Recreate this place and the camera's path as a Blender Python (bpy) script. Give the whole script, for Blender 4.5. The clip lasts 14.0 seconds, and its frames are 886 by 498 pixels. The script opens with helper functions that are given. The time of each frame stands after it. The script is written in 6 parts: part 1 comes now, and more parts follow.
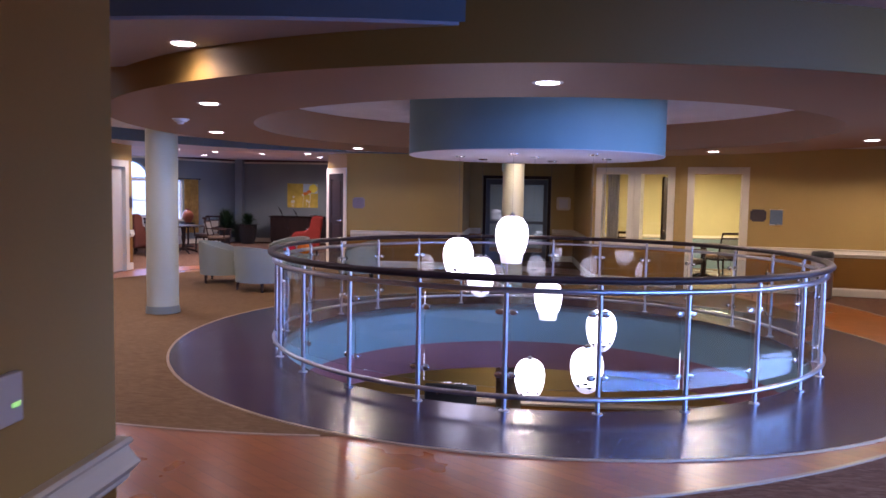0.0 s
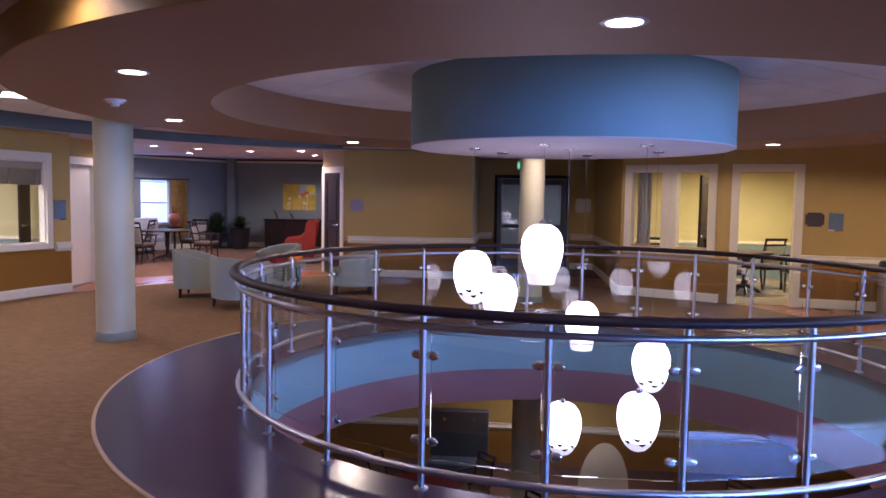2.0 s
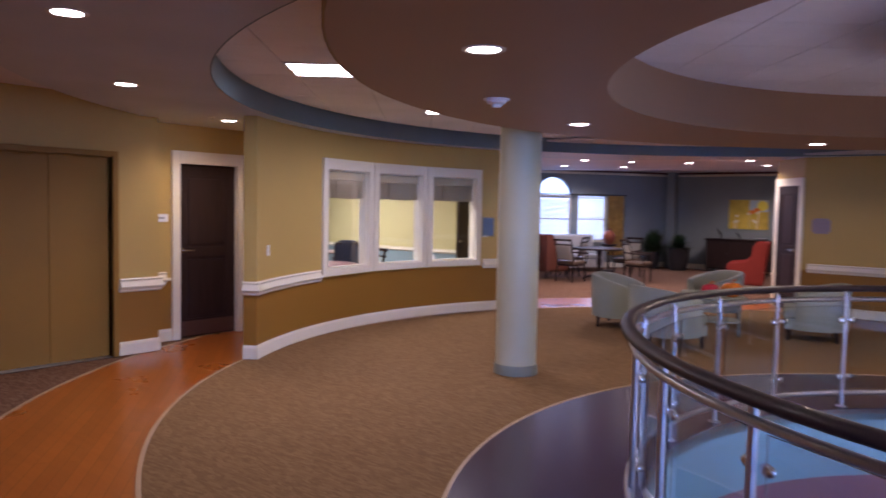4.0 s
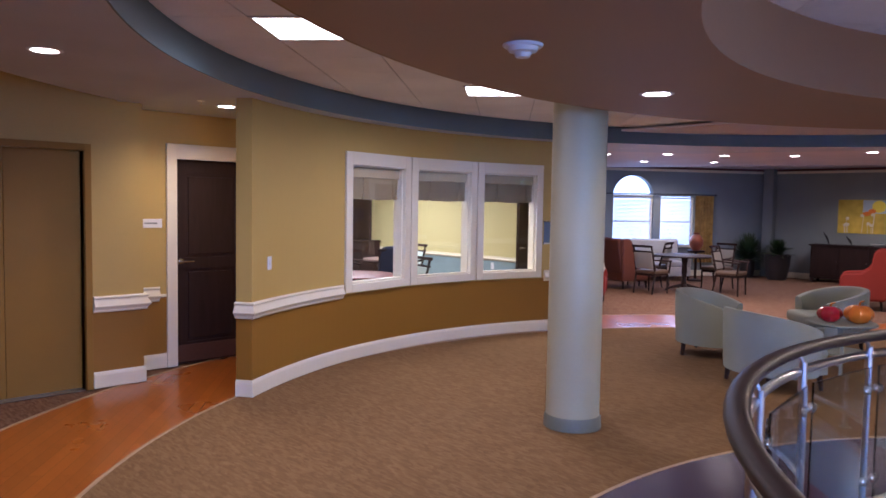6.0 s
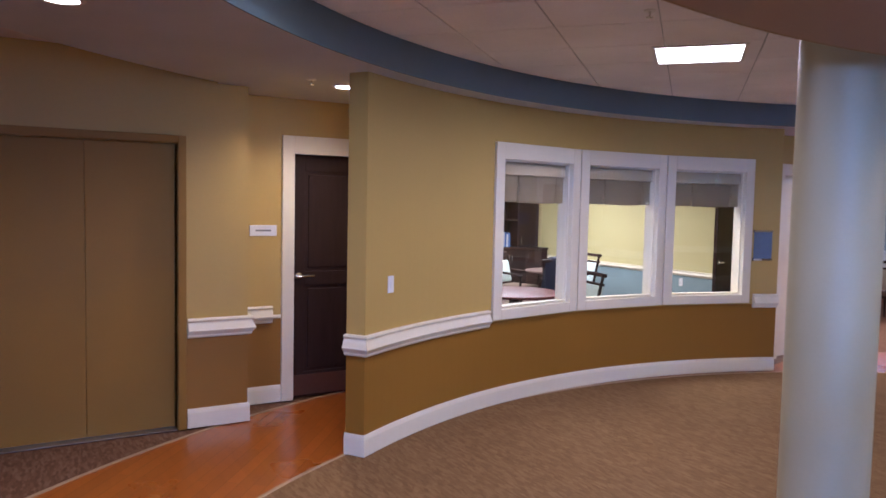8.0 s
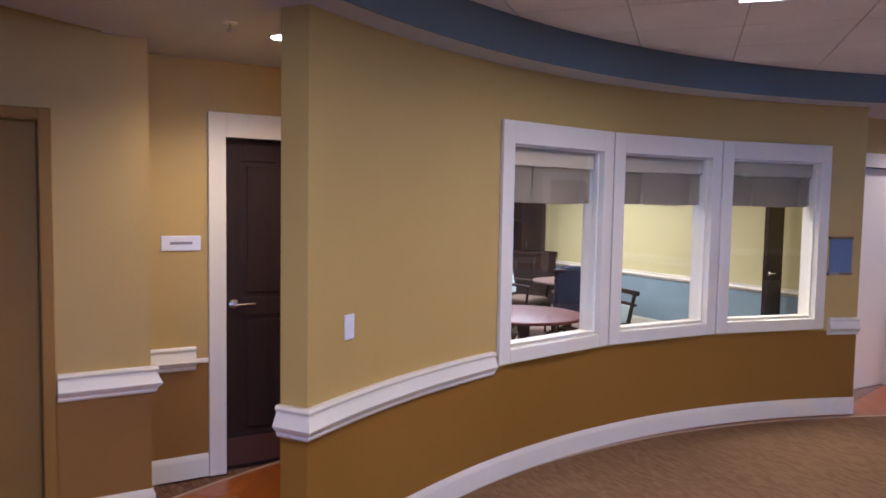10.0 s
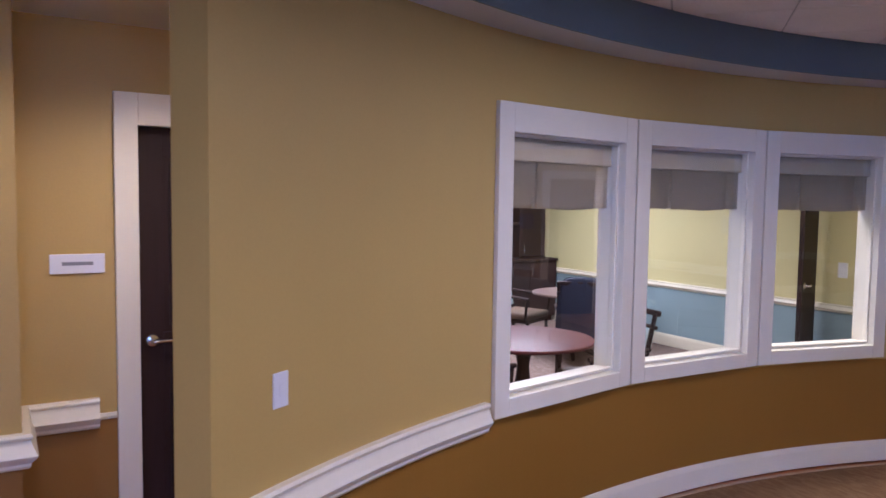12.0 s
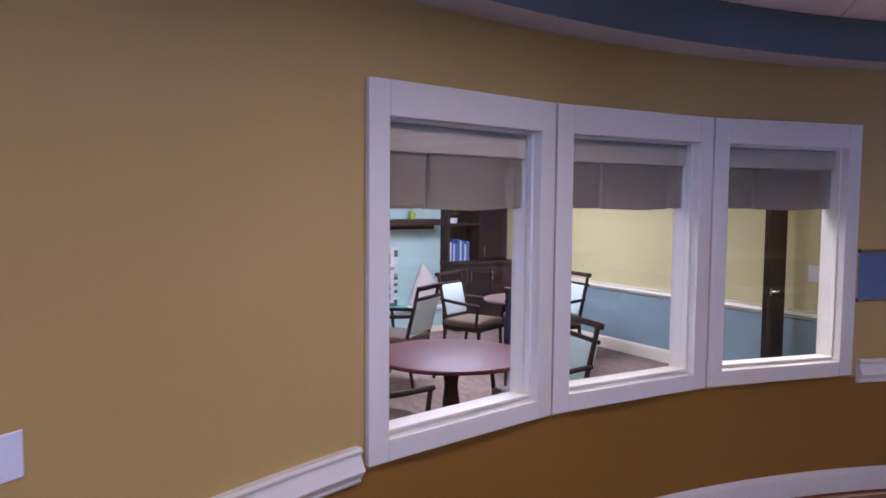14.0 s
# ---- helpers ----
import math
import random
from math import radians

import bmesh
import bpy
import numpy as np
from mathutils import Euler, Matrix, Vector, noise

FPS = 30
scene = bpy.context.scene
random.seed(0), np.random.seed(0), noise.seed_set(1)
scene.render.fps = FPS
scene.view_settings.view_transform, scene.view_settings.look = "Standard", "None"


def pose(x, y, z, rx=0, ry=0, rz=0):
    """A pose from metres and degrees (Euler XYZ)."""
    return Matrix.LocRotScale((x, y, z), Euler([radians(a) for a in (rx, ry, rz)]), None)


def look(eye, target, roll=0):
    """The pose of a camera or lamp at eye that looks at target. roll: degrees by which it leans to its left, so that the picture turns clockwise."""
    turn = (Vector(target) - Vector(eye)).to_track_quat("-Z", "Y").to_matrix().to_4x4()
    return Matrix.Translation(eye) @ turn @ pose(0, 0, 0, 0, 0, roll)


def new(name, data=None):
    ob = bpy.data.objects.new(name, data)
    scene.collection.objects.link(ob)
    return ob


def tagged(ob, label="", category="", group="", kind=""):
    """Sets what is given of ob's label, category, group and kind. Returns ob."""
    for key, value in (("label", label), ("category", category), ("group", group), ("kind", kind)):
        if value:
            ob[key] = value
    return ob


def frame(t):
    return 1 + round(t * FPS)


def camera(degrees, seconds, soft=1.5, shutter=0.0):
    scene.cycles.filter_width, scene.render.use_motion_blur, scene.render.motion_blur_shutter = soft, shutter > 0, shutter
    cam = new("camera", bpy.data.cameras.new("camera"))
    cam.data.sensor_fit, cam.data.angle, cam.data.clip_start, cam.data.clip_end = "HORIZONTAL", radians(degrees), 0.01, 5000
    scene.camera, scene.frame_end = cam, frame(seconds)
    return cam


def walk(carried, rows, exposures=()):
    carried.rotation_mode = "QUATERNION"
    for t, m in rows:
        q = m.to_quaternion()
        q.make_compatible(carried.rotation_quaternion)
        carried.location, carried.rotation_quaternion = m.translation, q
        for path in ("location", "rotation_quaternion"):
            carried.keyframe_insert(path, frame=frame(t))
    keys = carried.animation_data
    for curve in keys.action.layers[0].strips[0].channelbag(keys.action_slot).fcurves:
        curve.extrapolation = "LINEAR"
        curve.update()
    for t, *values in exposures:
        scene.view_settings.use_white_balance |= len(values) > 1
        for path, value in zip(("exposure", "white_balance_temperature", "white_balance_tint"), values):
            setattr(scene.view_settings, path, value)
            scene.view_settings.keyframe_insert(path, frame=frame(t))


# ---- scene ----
cam = camera(62.1, 14.0, soft=1.6, shutter=0.5)
PATH = [
    (0, (0.598, 0.264, 1.63), (0.415, 2.251, 1.488), 1.0),
    (0.5, (0.556, 0.686, 1.626), (0.368, 2.672, 1.487), 0.9),
    (1, (0.508, 1.124, 1.631), (0.316, 3.11, 1.492), 0.9),
    (1.5, (0.462, 1.537, 1.637), (0.265, 3.523, 1.498), 0.9),
    (2, (0.392, 1.968, 1.646), (0.194, 3.953, 1.506), 0.9),
    (2.5, (0.328, 2.371, 1.67), (0.08, 4.35, 1.528), 1.0),
    (3, (0.241, 2.804, 1.669), (-0.319, 4.719, 1.534), 0.8),
    (3.5, (0.172, 3.196, 1.669), (-0.795, 4.943, 1.544), 0.8),
    (4, (0.049, 3.604, 1.679), (-1.224, 5.141, 1.56), 1.1),
    (4.2, (0.006, 3.775, 1.69), (-1.329, 5.259, 1.567), 1.2),
    (6.3, (-0.915, 5.29, 1.70), (-2.366, 6.661, 1.575), 1.1),
    (6.5, (-1.028, 5.406, 1.724), (-2.5, 6.753, 1.594), 1.2),
    (7, (-1.29, 5.719, 1.747), (-2.884, 6.92, 1.611), 1.0),
    (7.5, (-1.593, 6.047, 1.736), (-3.312, 7.06, 1.606), 1.3),
    (7.7, (-1.735, 6.145, 1.73), (-3.454, 7.16, 1.604), 1.2),
    (9.8, (-3.225, 7.11, 1.755), (-4.947, 8.12, 1.622), 1.0),
    (10, (-3.375, 7.202, 1.76), (-5.091, 8.221, 1.624), 1.0),
    (10.5, (-3.704, 7.385, 1.756), (-5.418, 8.408, 1.627), 0.8),
    (11, (-3.946, 7.533, 1.758), (-5.66, 8.556, 1.632), 0.8),
    (11.5, (-4.128, 7.663, 1.78), (-5.841, 8.688, 1.647), 0.8),
    (12, (-4.232, 7.805, 1.787), (-5.941, 8.834, 1.651), 0.8),
    (12.5, (-4.257, 7.98, 1.786), (-5.965, 9.012, 1.651), 0.6),
    (13, (-4.282, 8.175, 1.788), (-5.986, 9.213, 1.65), 0.6),
    (13.5, (-4.353, 8.376, 1.791), (-6.055, 9.417, 1.653), 0.6),
    (14, (-4.51, 8.564, 1.788), (-6.207, 9.613, 1.652), 0.5),
]
walk(cam, [(t, look(eye, target, roll)) for t, eye, target, roll in PATH], exposures=[(0, 0.60, 5750, 26), (2.5, 0.42, 5800, 28), (3.2, 0.30, 5950, 28), (4, 0.38, 6000, 25), (6.5, 0.50, 5700, 20), (11, 0.40, 5420, 22), (14, 0.10, 5150, 30)])

# ---------------------------------------------------------------- light and world
world = bpy.data.worlds.new("sky")
world.use_nodes = True
scene.world = world
wn = world.node_tree.nodes
sky = wn.new("ShaderNodeTexSky")
sky.sky_type = "NISHITA"
sky.sun_disc = False
sky.sun_elevation, sky.sun_rotation = radians(35), radians(140)
world.node_tree.links.new(sky.outputs[0], wn["Background"].inputs[0])
wn["Background"].inputs[1].default_value = 0.03


def lamp(kind, where, target, watts, colour, size=0.3, spread=120, shape=None):
    data = bpy.data.lights.new(kind.lower() + "_lamp", kind)
    data.energy, data.color = watts, colour
    if kind == "SPOT":
        data.spot_size, data.spot_blend, data.shadow_soft_size = radians(spread), 0.12 if spread > 160 else 0.7, size
    elif kind == "AREA":
        data.shape, data.size, data.size_y = "RECTANGLE", shape[0], shape[1]
        data.spread = radians(spread)
    else:
        data.shadow_soft_size = size
    ob = new(kind.lower() + "_lamp", data)
    ob.matrix_world = look(where, target)
    return ob


WARM = (1.0, 0.84, 0.76)
COOL = (1.0, 0.88, 0.90)
DAY = (0.32, 0.52, 1.0)

# ---------------------------------------------------------------- materials


def material(name, base, rough=0.6, metal=0.0, grain=30.0, vary=0.12, bump=0.1, big=1.2, bigvary=0.1, spec=0.5, second=None, coat=0.0):
    m = bpy.data.materials.new(name)
    m.use_nodes = True
    nt = m.node_tree
    n, l = nt.nodes, nt.links
    b = n["Principled BSDF"]
    b.inputs["Roughness"].default_value = rough
    b.inputs["Metallic"].default_value = metal
    b.inputs["Specular IOR Level"].default_value = spec
    b.inputs["Coat Weight"].default_value = coat
    co = n.new("ShaderNodeTexCoord")
    fine = n.new("ShaderNodeTexNoise")
    fine.inputs["Scale"].default_value, fine.inputs["Detail"].default_value = grain, 5
    wide = n.new("ShaderNodeTexNoise")
    wide.inputs["Scale"].default_value, wide.inputs["Detail"].default_value = big, 3
    l.new(co.outputs["Object"], fine.inputs["Vector"])
    l.new(co.outputs["Object"], wide.inputs["Vector"])
    mix = n.new("ShaderNodeMix")
    mix.data_type = "RGBA"
    mix.inputs["A"].default_value = (*[c * (1 - vary) for c in base], 1)
    mix.inputs["B"].default_value = (*(second or [min(1, c * (1 + vary)) for c in base]), 1)
    l.new(fine.outputs["Fac"], mix.inputs["Factor"])
    mul = n.new("ShaderNodeMix")
    mul.data_type, mul.blend_type = "RGBA", "MULTIPLY"
    mul.inputs["Factor"].default_value = 1.0
    ramp = n.new("ShaderNodeMapRange")
    ramp.inputs["From Min"].default_value, ramp.inputs["From Max"].default_value = 0.3, 0.7
    ramp.inputs["To Min"].default_value, ramp.inputs["To Max"].default_value = 1 - bigvary, 1 + bigvary * 0.4
    l.new(wide.outputs["Fac"], ramp.inputs["Value"])
    l.new(mix.outputs["Result"], mul.inputs["A"])
    l.new(ramp.outputs["Result"], mul.inputs["B"])
    l.new(mul.outputs["Result"], b.inputs["Base Color"])
    rr = n.new("ShaderNodeMapRange")
    rr.inputs["To Min"].default_value, rr.inputs["To Max"].default_value = max(0.02, rough - 0.06), min(1, rough + 0.08)
    l.new(wide.outputs["Fac"], rr.inputs["Value"])
    l.new(rr.outputs["Result"], b.inputs["Roughness"])
    if bump:
        bp = n.new("ShaderNodeBump")
        bp.inputs["Strength"].default_value, bp.inputs["Distance"].default_value = bump, 0.004
        l.new(fine.outputs["Fac"], bp.inputs["Height"])
        l.new(bp.outputs["Normal"], b.inputs["Normal"])
    return m


def glow(name, colour, strength):
    m = bpy.data.materials.new(name)
    m.use_nodes = True
    b = m.node_tree.nodes["Principled BSDF"]
    b.inputs["Base Color"].default_value = (0.8, 0.8, 0.8, 1)
    b.inputs["Emission Color"].default_value = (*colour, 1)
    b.inputs["Emission Strength"].default_value = strength
    return m


def carpet(name, a, c, d):
    """Loop-pile carpet with short mixed bands of three yarn colours."""
    m = material(name, a, 0.95, grain=160, vary=0.25, bump=0.6, spec=0.1)
    nt = m.node_tree
    n, l = nt.nodes, nt.links
    b = n["Principled BSDF"]
    co = n.new("ShaderNodeTexCoord")
    mp = n.new("ShaderNodeMapping")
    mp.inputs["Rotation"].default_value = (0, 0, radians(38))
    mp.inputs["Scale"].default_value = (16, 62, 1)
    l.new(co.outputs["Object"], mp.inputs["Vector"])
    v = n.new("ShaderNodeTexVoronoi")
    v.inputs["Scale"].default_value = 1.0
    l.new(mp.outputs["Vector"], v.inputs["Vector"])
    r = n.new("ShaderNodeValToRGB")
    r.color_ramp.elements[0].color, r.color_ramp.elements[1].color = (*a, 1), (*c, 1)
    e = r.color_ramp.elements.new(0.5)
    e.color = (*d, 1)
    sep = n.new("ShaderNodeSeparateColor")
    l.new(v.outputs["Color"], sep.inputs["Color"])
    l.new(sep.outputs[0], r.inputs["Fac"])
    fine = n.new("ShaderNodeTexNoise")
    fine.inputs["Scale"].default_value = 220
    l.new(co.outputs["Object"], fine.inputs["Vector"])
    mx = n.new("ShaderNodeMix")
    mx.data_type, mx.blend_type = "RGBA", "OVERLAY"
    mx.inputs["Factor"].default_value = 0.5
    l.new(r.outputs["Color"], mx.inputs["A"])
    l.new(fine.outputs["Fac"], mx.inputs["B"])
    l.new(mx.outputs["Result"], b.inputs["Base Color"])
    return m


def timber(name, dark, light, rough=0.35, scale=(2, 30, 30), coat=0.2):
    m = material(name, dark, rough, grain=60, vary=0.1, bump=0.05, coat=coat, spec=0.5 if coat else 0.22)
    nt = m.node_tree
    n, l = nt.nodes, nt.links
    b = n["Principled BSDF"]
    co = n.new("ShaderNodeTexCoord")
    mp = n.new("ShaderNodeMapping")
    mp.inputs["Scale"].default_value = scale
    l.new(co.outputs["Object"], mp.inputs["Vector"])
    w = n.new("ShaderNodeTexNoise")
    w.inputs["Scale"].default_value, w.inputs["Detail"].default_value, w.inputs["Distortion"].default_value = 1.0, 6, 0.6
    l.new(mp.outputs["Vector"], w.inputs["Vector"])
    info = n.new("ShaderNodeObjectInfo")
    mx = n.new("ShaderNodeMix")
    mx.data_type = "RGBA"
    mx.inputs["A"].default_value, mx.inputs["B"].default_value = (*dark, 1), (*light, 1)
    ad = n.new("ShaderNodeMath")
    ad.operation = "MULTIPLY_ADD"
    ad.inputs[1].default_value, ad.inputs[2].default_value = 0.5, -0.25
    l.new(info.outputs["Random"], ad.inputs[0])
    ad2 = n.new("ShaderNodeMath")
    ad2.use_clamp = True
    l.new(ad.outputs[0], ad2.inputs[0])
    l.new(w.outputs["Fac"], ad2.inputs[1])
    l.new(ad2.outputs[0], mx.inputs["Factor"])
    l.new(mx.outputs["Result"], b.inputs["Base Color"])
    return m


def clear_glass(name, tint=(0.93, 0.97, 0.96)):
    m = bpy.data.materials.new(name)
    m.use_nodes = True
    b = m.node_tree.nodes["Principled BSDF"]
    b.inputs["Base Color"].default_value = (*tint, 1)
    b.inputs["Roughness"].default_value = 0.0
    b.inputs["IOR"].default_value = 1.45
    b.inputs["Transmission Weight"].default_value = 1.0
    return m


M_YELLOW = material("mustard_wall_paint", (0.49, 0.335, 0.098), 0.55, grain=90, vary=0.04, bump=0.12, bigvary=0.05)
M_WAINSCOT = material("ochre_brown_wainscot_paint", (0.27, 0.124, 0.012), 0.55, grain=90, vary=0.05, bump=0.12, bigvary=0.06)
M_WHITE = material("cream_white_trim_paint", (0.77, 0.705, 0.55), 0.4, grain=20, vary=0.03, bump=0.03, bigvary=0.05)
M_SOFFIT = material("terracotta_brown_ceiling_paint", (0.36, 0.212, 0.122), 0.6, grain=70, vary=0.05, bump=0.1, bigvary=0.06)
# brown fascia; its ochre puts a downlight's golden glow into the colour
M_OCHRE = material("brown_fascia_with_glow", (0.26, 0.142, 0.026), 0.6, grain=70, vary=0.05, bump=0.1, bigvary=0.06)
M_SLATE = material("slate_ceiling_paint", (0.50, 0.52, 0.59), 0.65, grain=70, vary=0.05, bump=0.1)
M_BLUE = material("deep_blue_fascia_paint", (0.115, 0.168, 0.205), 0.55, grain=70, vary=0.05, bump=0.08)
M_TEAL = material("teal_paint", (0.205, 0.33, 0.345), 0.5, grain=70, vary=0.04, bump=0.06)
M_MAUVE = material("mauve_paint", (0.25, 0.116, 0.125), 0.55, grain=70, vary=0.05, bump=0.06)
M_PALE = material("pale_lilac_ceiling_paint", (0.62, 0.56, 0.60), 0.7, grain=60, vary=0.04, bump=0.08)
M_TILE = material("acoustic_ceiling_tile", (0.87, 0.86, 0.93), 0.9, grain=140, vary=0.12, bump=0.5, spec=0.1)
M_GREYWALL = material("blue_grey_wall_paint", (0.25, 0.283, 0.282), 0.55, grain=80, vary=0.04, bump=0.1)
M_COLUMN = material("pale_sage_column_paint", (0.46, 0.43, 0.29), 0.45, grain=60, vary=0.03, bump=0.05)
M_COLBASE = material("grey_vinyl_base", (0.17, 0.178, 0.14), 0.45, grain=60, bump=0.03)
M_CARPET = carpet("tan_loop_carpet", (0.168, 0.093, 0.042), (0.232, 0.137, 0.066), (0.196, 0.112, 0.051))
M_CARPET2 = carpet("brown_loop_carpet", (0.13, 0.065, 0.04), (0.22, 0.13, 0.085), (0.17, 0.09, 0.055))
M_CARPET3 = carpet("taupe_loop_carpet", (0.20, 0.14, 0.115), (0.30, 0.225, 0.19), (0.25, 0.18, 0.15))
M_PURPLE = material("dark_plum_polished_floor", (0.040, 0.024, 0.050), 0.21, grain=4.5, vary=0.08, bump=0.10, spec=0.4, bigvary=0.04)
M_STRIP = material("tan_floor_trim_strip", (0.42, 0.28, 0.17), 0.4, grain=80, bump=0.05)
M_PLANK = timber("cherry_floor_plank", (0.30, 0.075, 0.008), (0.43, 0.125, 0.015), 0.28, (1.5, 18, 18), 0.16)
def planked(m, length=1.2, width=0.09, deg=38):
    """Adds staggered board joints and board-to-board tone to a wood material."""
    nt = m.node_tree
    n, l = nt.nodes, nt.links
    b = n["Principled BSDF"]
    co = n.new("ShaderNodeTexCoord")
    mp = n.new("ShaderNodeMapping")
    mp.inputs["Rotation"].default_value = (0, 0, radians(deg))
    l.new(co.outputs["Object"], mp.inputs["Vector"])
    br = n.new("ShaderNodeTexBrick")
    br.inputs["Scale"].default_value, br.inputs["Brick Width"].default_value, br.inputs["Row Height"].default_value = 1.0, length, width
    br.inputs["Mortar Size"].default_value, br.inputs["Bias"].default_value = 0.0026, -0.1
    br.inputs["Color1"].default_value, br.inputs["Color2"].default_value = (0.86, 0.84, 0.82, 1), (1.08, 1.07, 1.04, 1)
    br.inputs["Mortar"].default_value = (0.62, 0.58, 0.56, 1)
    l.new(mp.outputs["Vector"], br.inputs["Vector"])
    mul = n.new("ShaderNodeMix")
    mul.data_type, mul.blend_type = "RGBA", "MULTIPLY"
    mul.inputs["Factor"].default_value = 1.0
    l.new(b.inputs["Base Color"].links[0].from_socket, mul.inputs["A"])
    l.new(br.outputs["Color"], mul.inputs["B"])
    l.new(mul.outputs["Result"], b.inputs["Base Color"])
    bp = n.new("ShaderNodeBump")
    bp.invert = True
    bp.inputs["Strength"].default_value, bp.inputs["Distance"].default_value = 0.15, 0.001
    l.new(br.outputs["Fac"], bp.inputs["Height"])
    l.new(bp.outputs["Normal"], b.inputs["Normal"])
    return m


planked(M_PLANK)
M_PLANK.node_tree.nodes["Principled BSDF"].inputs["Coat Roughness"].default_value = 0.22
M_DARKWOOD = timber("espresso_stained_wood", (0.018, 0.010, 0.009), (0.045, 0.022, 0.018), 0.6, (18, 18, 2), 0.0)
M_RAILWOOD = timber("dark_handrail_wood", (0.018, 0.010, 0.010), (0.045, 0.020, 0.020), 0.46, (4, 4, 30), 0.0)
M_CHERRY = timber("red_cherry_table_top", (0.075, 0.009, 0.012), (0.14, 0.022, 0.022), 0.42, (3, 20, 20), 0.0)
M_CHERRY.node_tree.nodes["Principled BSDF"].inputs["Specular IOR Level"].default_value = 0.3
# lighter grey-brown carries the light that this table top reflects
M_BROWNTOP = timber("brown_table_top_with_sheen", (0.13, 0.085, 0.075), (0.22, 0.15, 0.13), 0.3, (3, 20, 20))
M_STEEL = material("brushed_stainless_steel", (0.50, 0.48, 0.50), 0.34, 1.0, grain=120, vary=0.05, bump=0.03)
M_NICKEL = material("satin_nickel", (0.7, 0.69, 0.67), 0.25, 1.0, grain=120, vary=0.04, bump=0.0)
M_BRASS = material("mustard_enamel_steel", (0.27, 0.137, 0.013), 0.6, 0.0, grain=90, vary=0.05, bump=0.05)
M_GLASS = clear_glass("clear_guard_glass", (0.86, 0.93, 0.93))
M_PANE = clear_glass("window_glass", (0.97, 0.98, 0.97))
M_BLACK = material("black_plastic", (0.02, 0.02, 0.022), 0.4, grain=80, bump=0.05)
M_PLATE = material("white_plastic", (0.78, 0.77, 0.78), 0.35, grain=80, vary=0.02, bump=0.0)
M_SAGE = material("sage_grey_upholstery", (0.29, 0.31, 0.27), 0.85, grain=240, vary=0.15, bump=0.4, spec=0.2)
M_RED = material("brick_red_upholstery", (0.25, 0.030, 0.020), 0.75, grain=240, vary=0.15, bump=0.4, spec=0.25)
M_LINEN = material("taupe_linen", (0.46, 0.37, 0.24), 0.9, grain=300, vary=0.18, bump=0.5, spec=0.1)
M_PALEFAB = material("pale_mint_upholstery", (0.52, 0.62, 0.58), 0.7, grain=200, vary=0.06, bump=0.25)
M_SEATFAB = material("brown_seat_vinyl", (0.13, 0.085, 0.055), 0.5, grain=120, vary=0.15, bump=0.2)
M_TAUPEFAB = material("oatmeal_upholstery", (0.36, 0.33, 0.27), 0.8, grain=200, vary=0.1, bump=0.25)
M_OFFYELLOW = material("pale_yellow_wall_paint", (0.64, 0.57, 0.275), 0.6, grain=80, vary=0.03, bump=0.08)
M_OFFBLUE = material("grey_blue_wainscot_paint", (0.24, 0.33, 0.35), 0.55, grain=80, vary=0.03, bump=0.08)
M_MINT = material("mint_wall_paint", (0.40, 0.56, 0.52), 0.6, grain=80, vary=0.03, bump=0.08)
M_CAN = glow("lit_downlight_lens", (1.0, 0.93, 0.9), 14.0)
M_TROFFER = glow("lit_troffer_lens", (1.0, 0.97, 0.96), 6.0)
M_SHADE = glow("lit_opal_glass", (1.0, 0.90, 0.96), 3.6)
M_SKIRT = glow("dim_opal_glass", (1.0, 0.88, 0.97), 0.62)
M_EXIT = glow("green_sign_letters", (0.05, 1.0, 0.15), 1.5)
M_RIM = material("white_enamel_rim", (0.7, 0.68, 0.68), 0.35, grain=80, vary=0.02, bump=0.0)

# ---------------------------------------------------------------- mesh helpers


def link_mesh(name, bm, mats, smooth=False):
    bmesh.ops.recalc_face_normals(bm, faces=bm.faces)
    me = bpy.data.meshes.new(name)
    bm.to_mesh(me)
    bm.free()
    for m in mats if isinstance(mats, (list, tuple)) else [mats]:
        me.materials.append(m)
    if smooth:
        me.shade_smooth()
        me.set_sharp_from_angle(angle=radians(40))
    return new(name, me)


def part(name, bm, mat, parent, label="", smooth=True):
    ob = link_mesh(name, bm, mat, smooth)
    ob.parent = parent
    if label:
        ob["label"] = label
    return ob


def thing(name, m, label, category, group=""):
    ob = new(name)
    ob.empty_display_size = 0.1
    ob.matrix_world = m
    return tagged(ob, label, category, group)


def setting(name, bm, mats, label="", smooth=False):
    return tagged(link_mesh(name, bm, mats, smooth), label, kind="structure")


def box(x0, y0, z0, x1, y1, z1, bevel=0.0, bm=None, seg=2):
    b = bmesh.new()
    bmesh.ops.create_cube(b, size=1)
    for v in b.verts:
        v.co = Vector(((x0 + x1) / 2 + v.co.x * (x1 - x0), (y0 + y1) / 2 + v.co.y * (y1 - y0), (z0 + z1) / 2 + v.co.z * (z1 - z0)))
    if bevel:
        bmesh.ops.bevel(b, geom=b.edges[:], offset=bevel, segments=seg, affect="EDGES", profile=0.5)
    return join(bm, b)


def join(bm, b):
    if bm is None:
        return b
    me = bpy.data.meshes.new("tmp")
    b.to_mesh(me)
    b.free()
    bm.from_mesh(me)
    bpy.data.meshes.remove(me)
    return bm


def turned(b, m):
    bmesh.ops.transform(b, matrix=m, verts=b.verts)
    return b


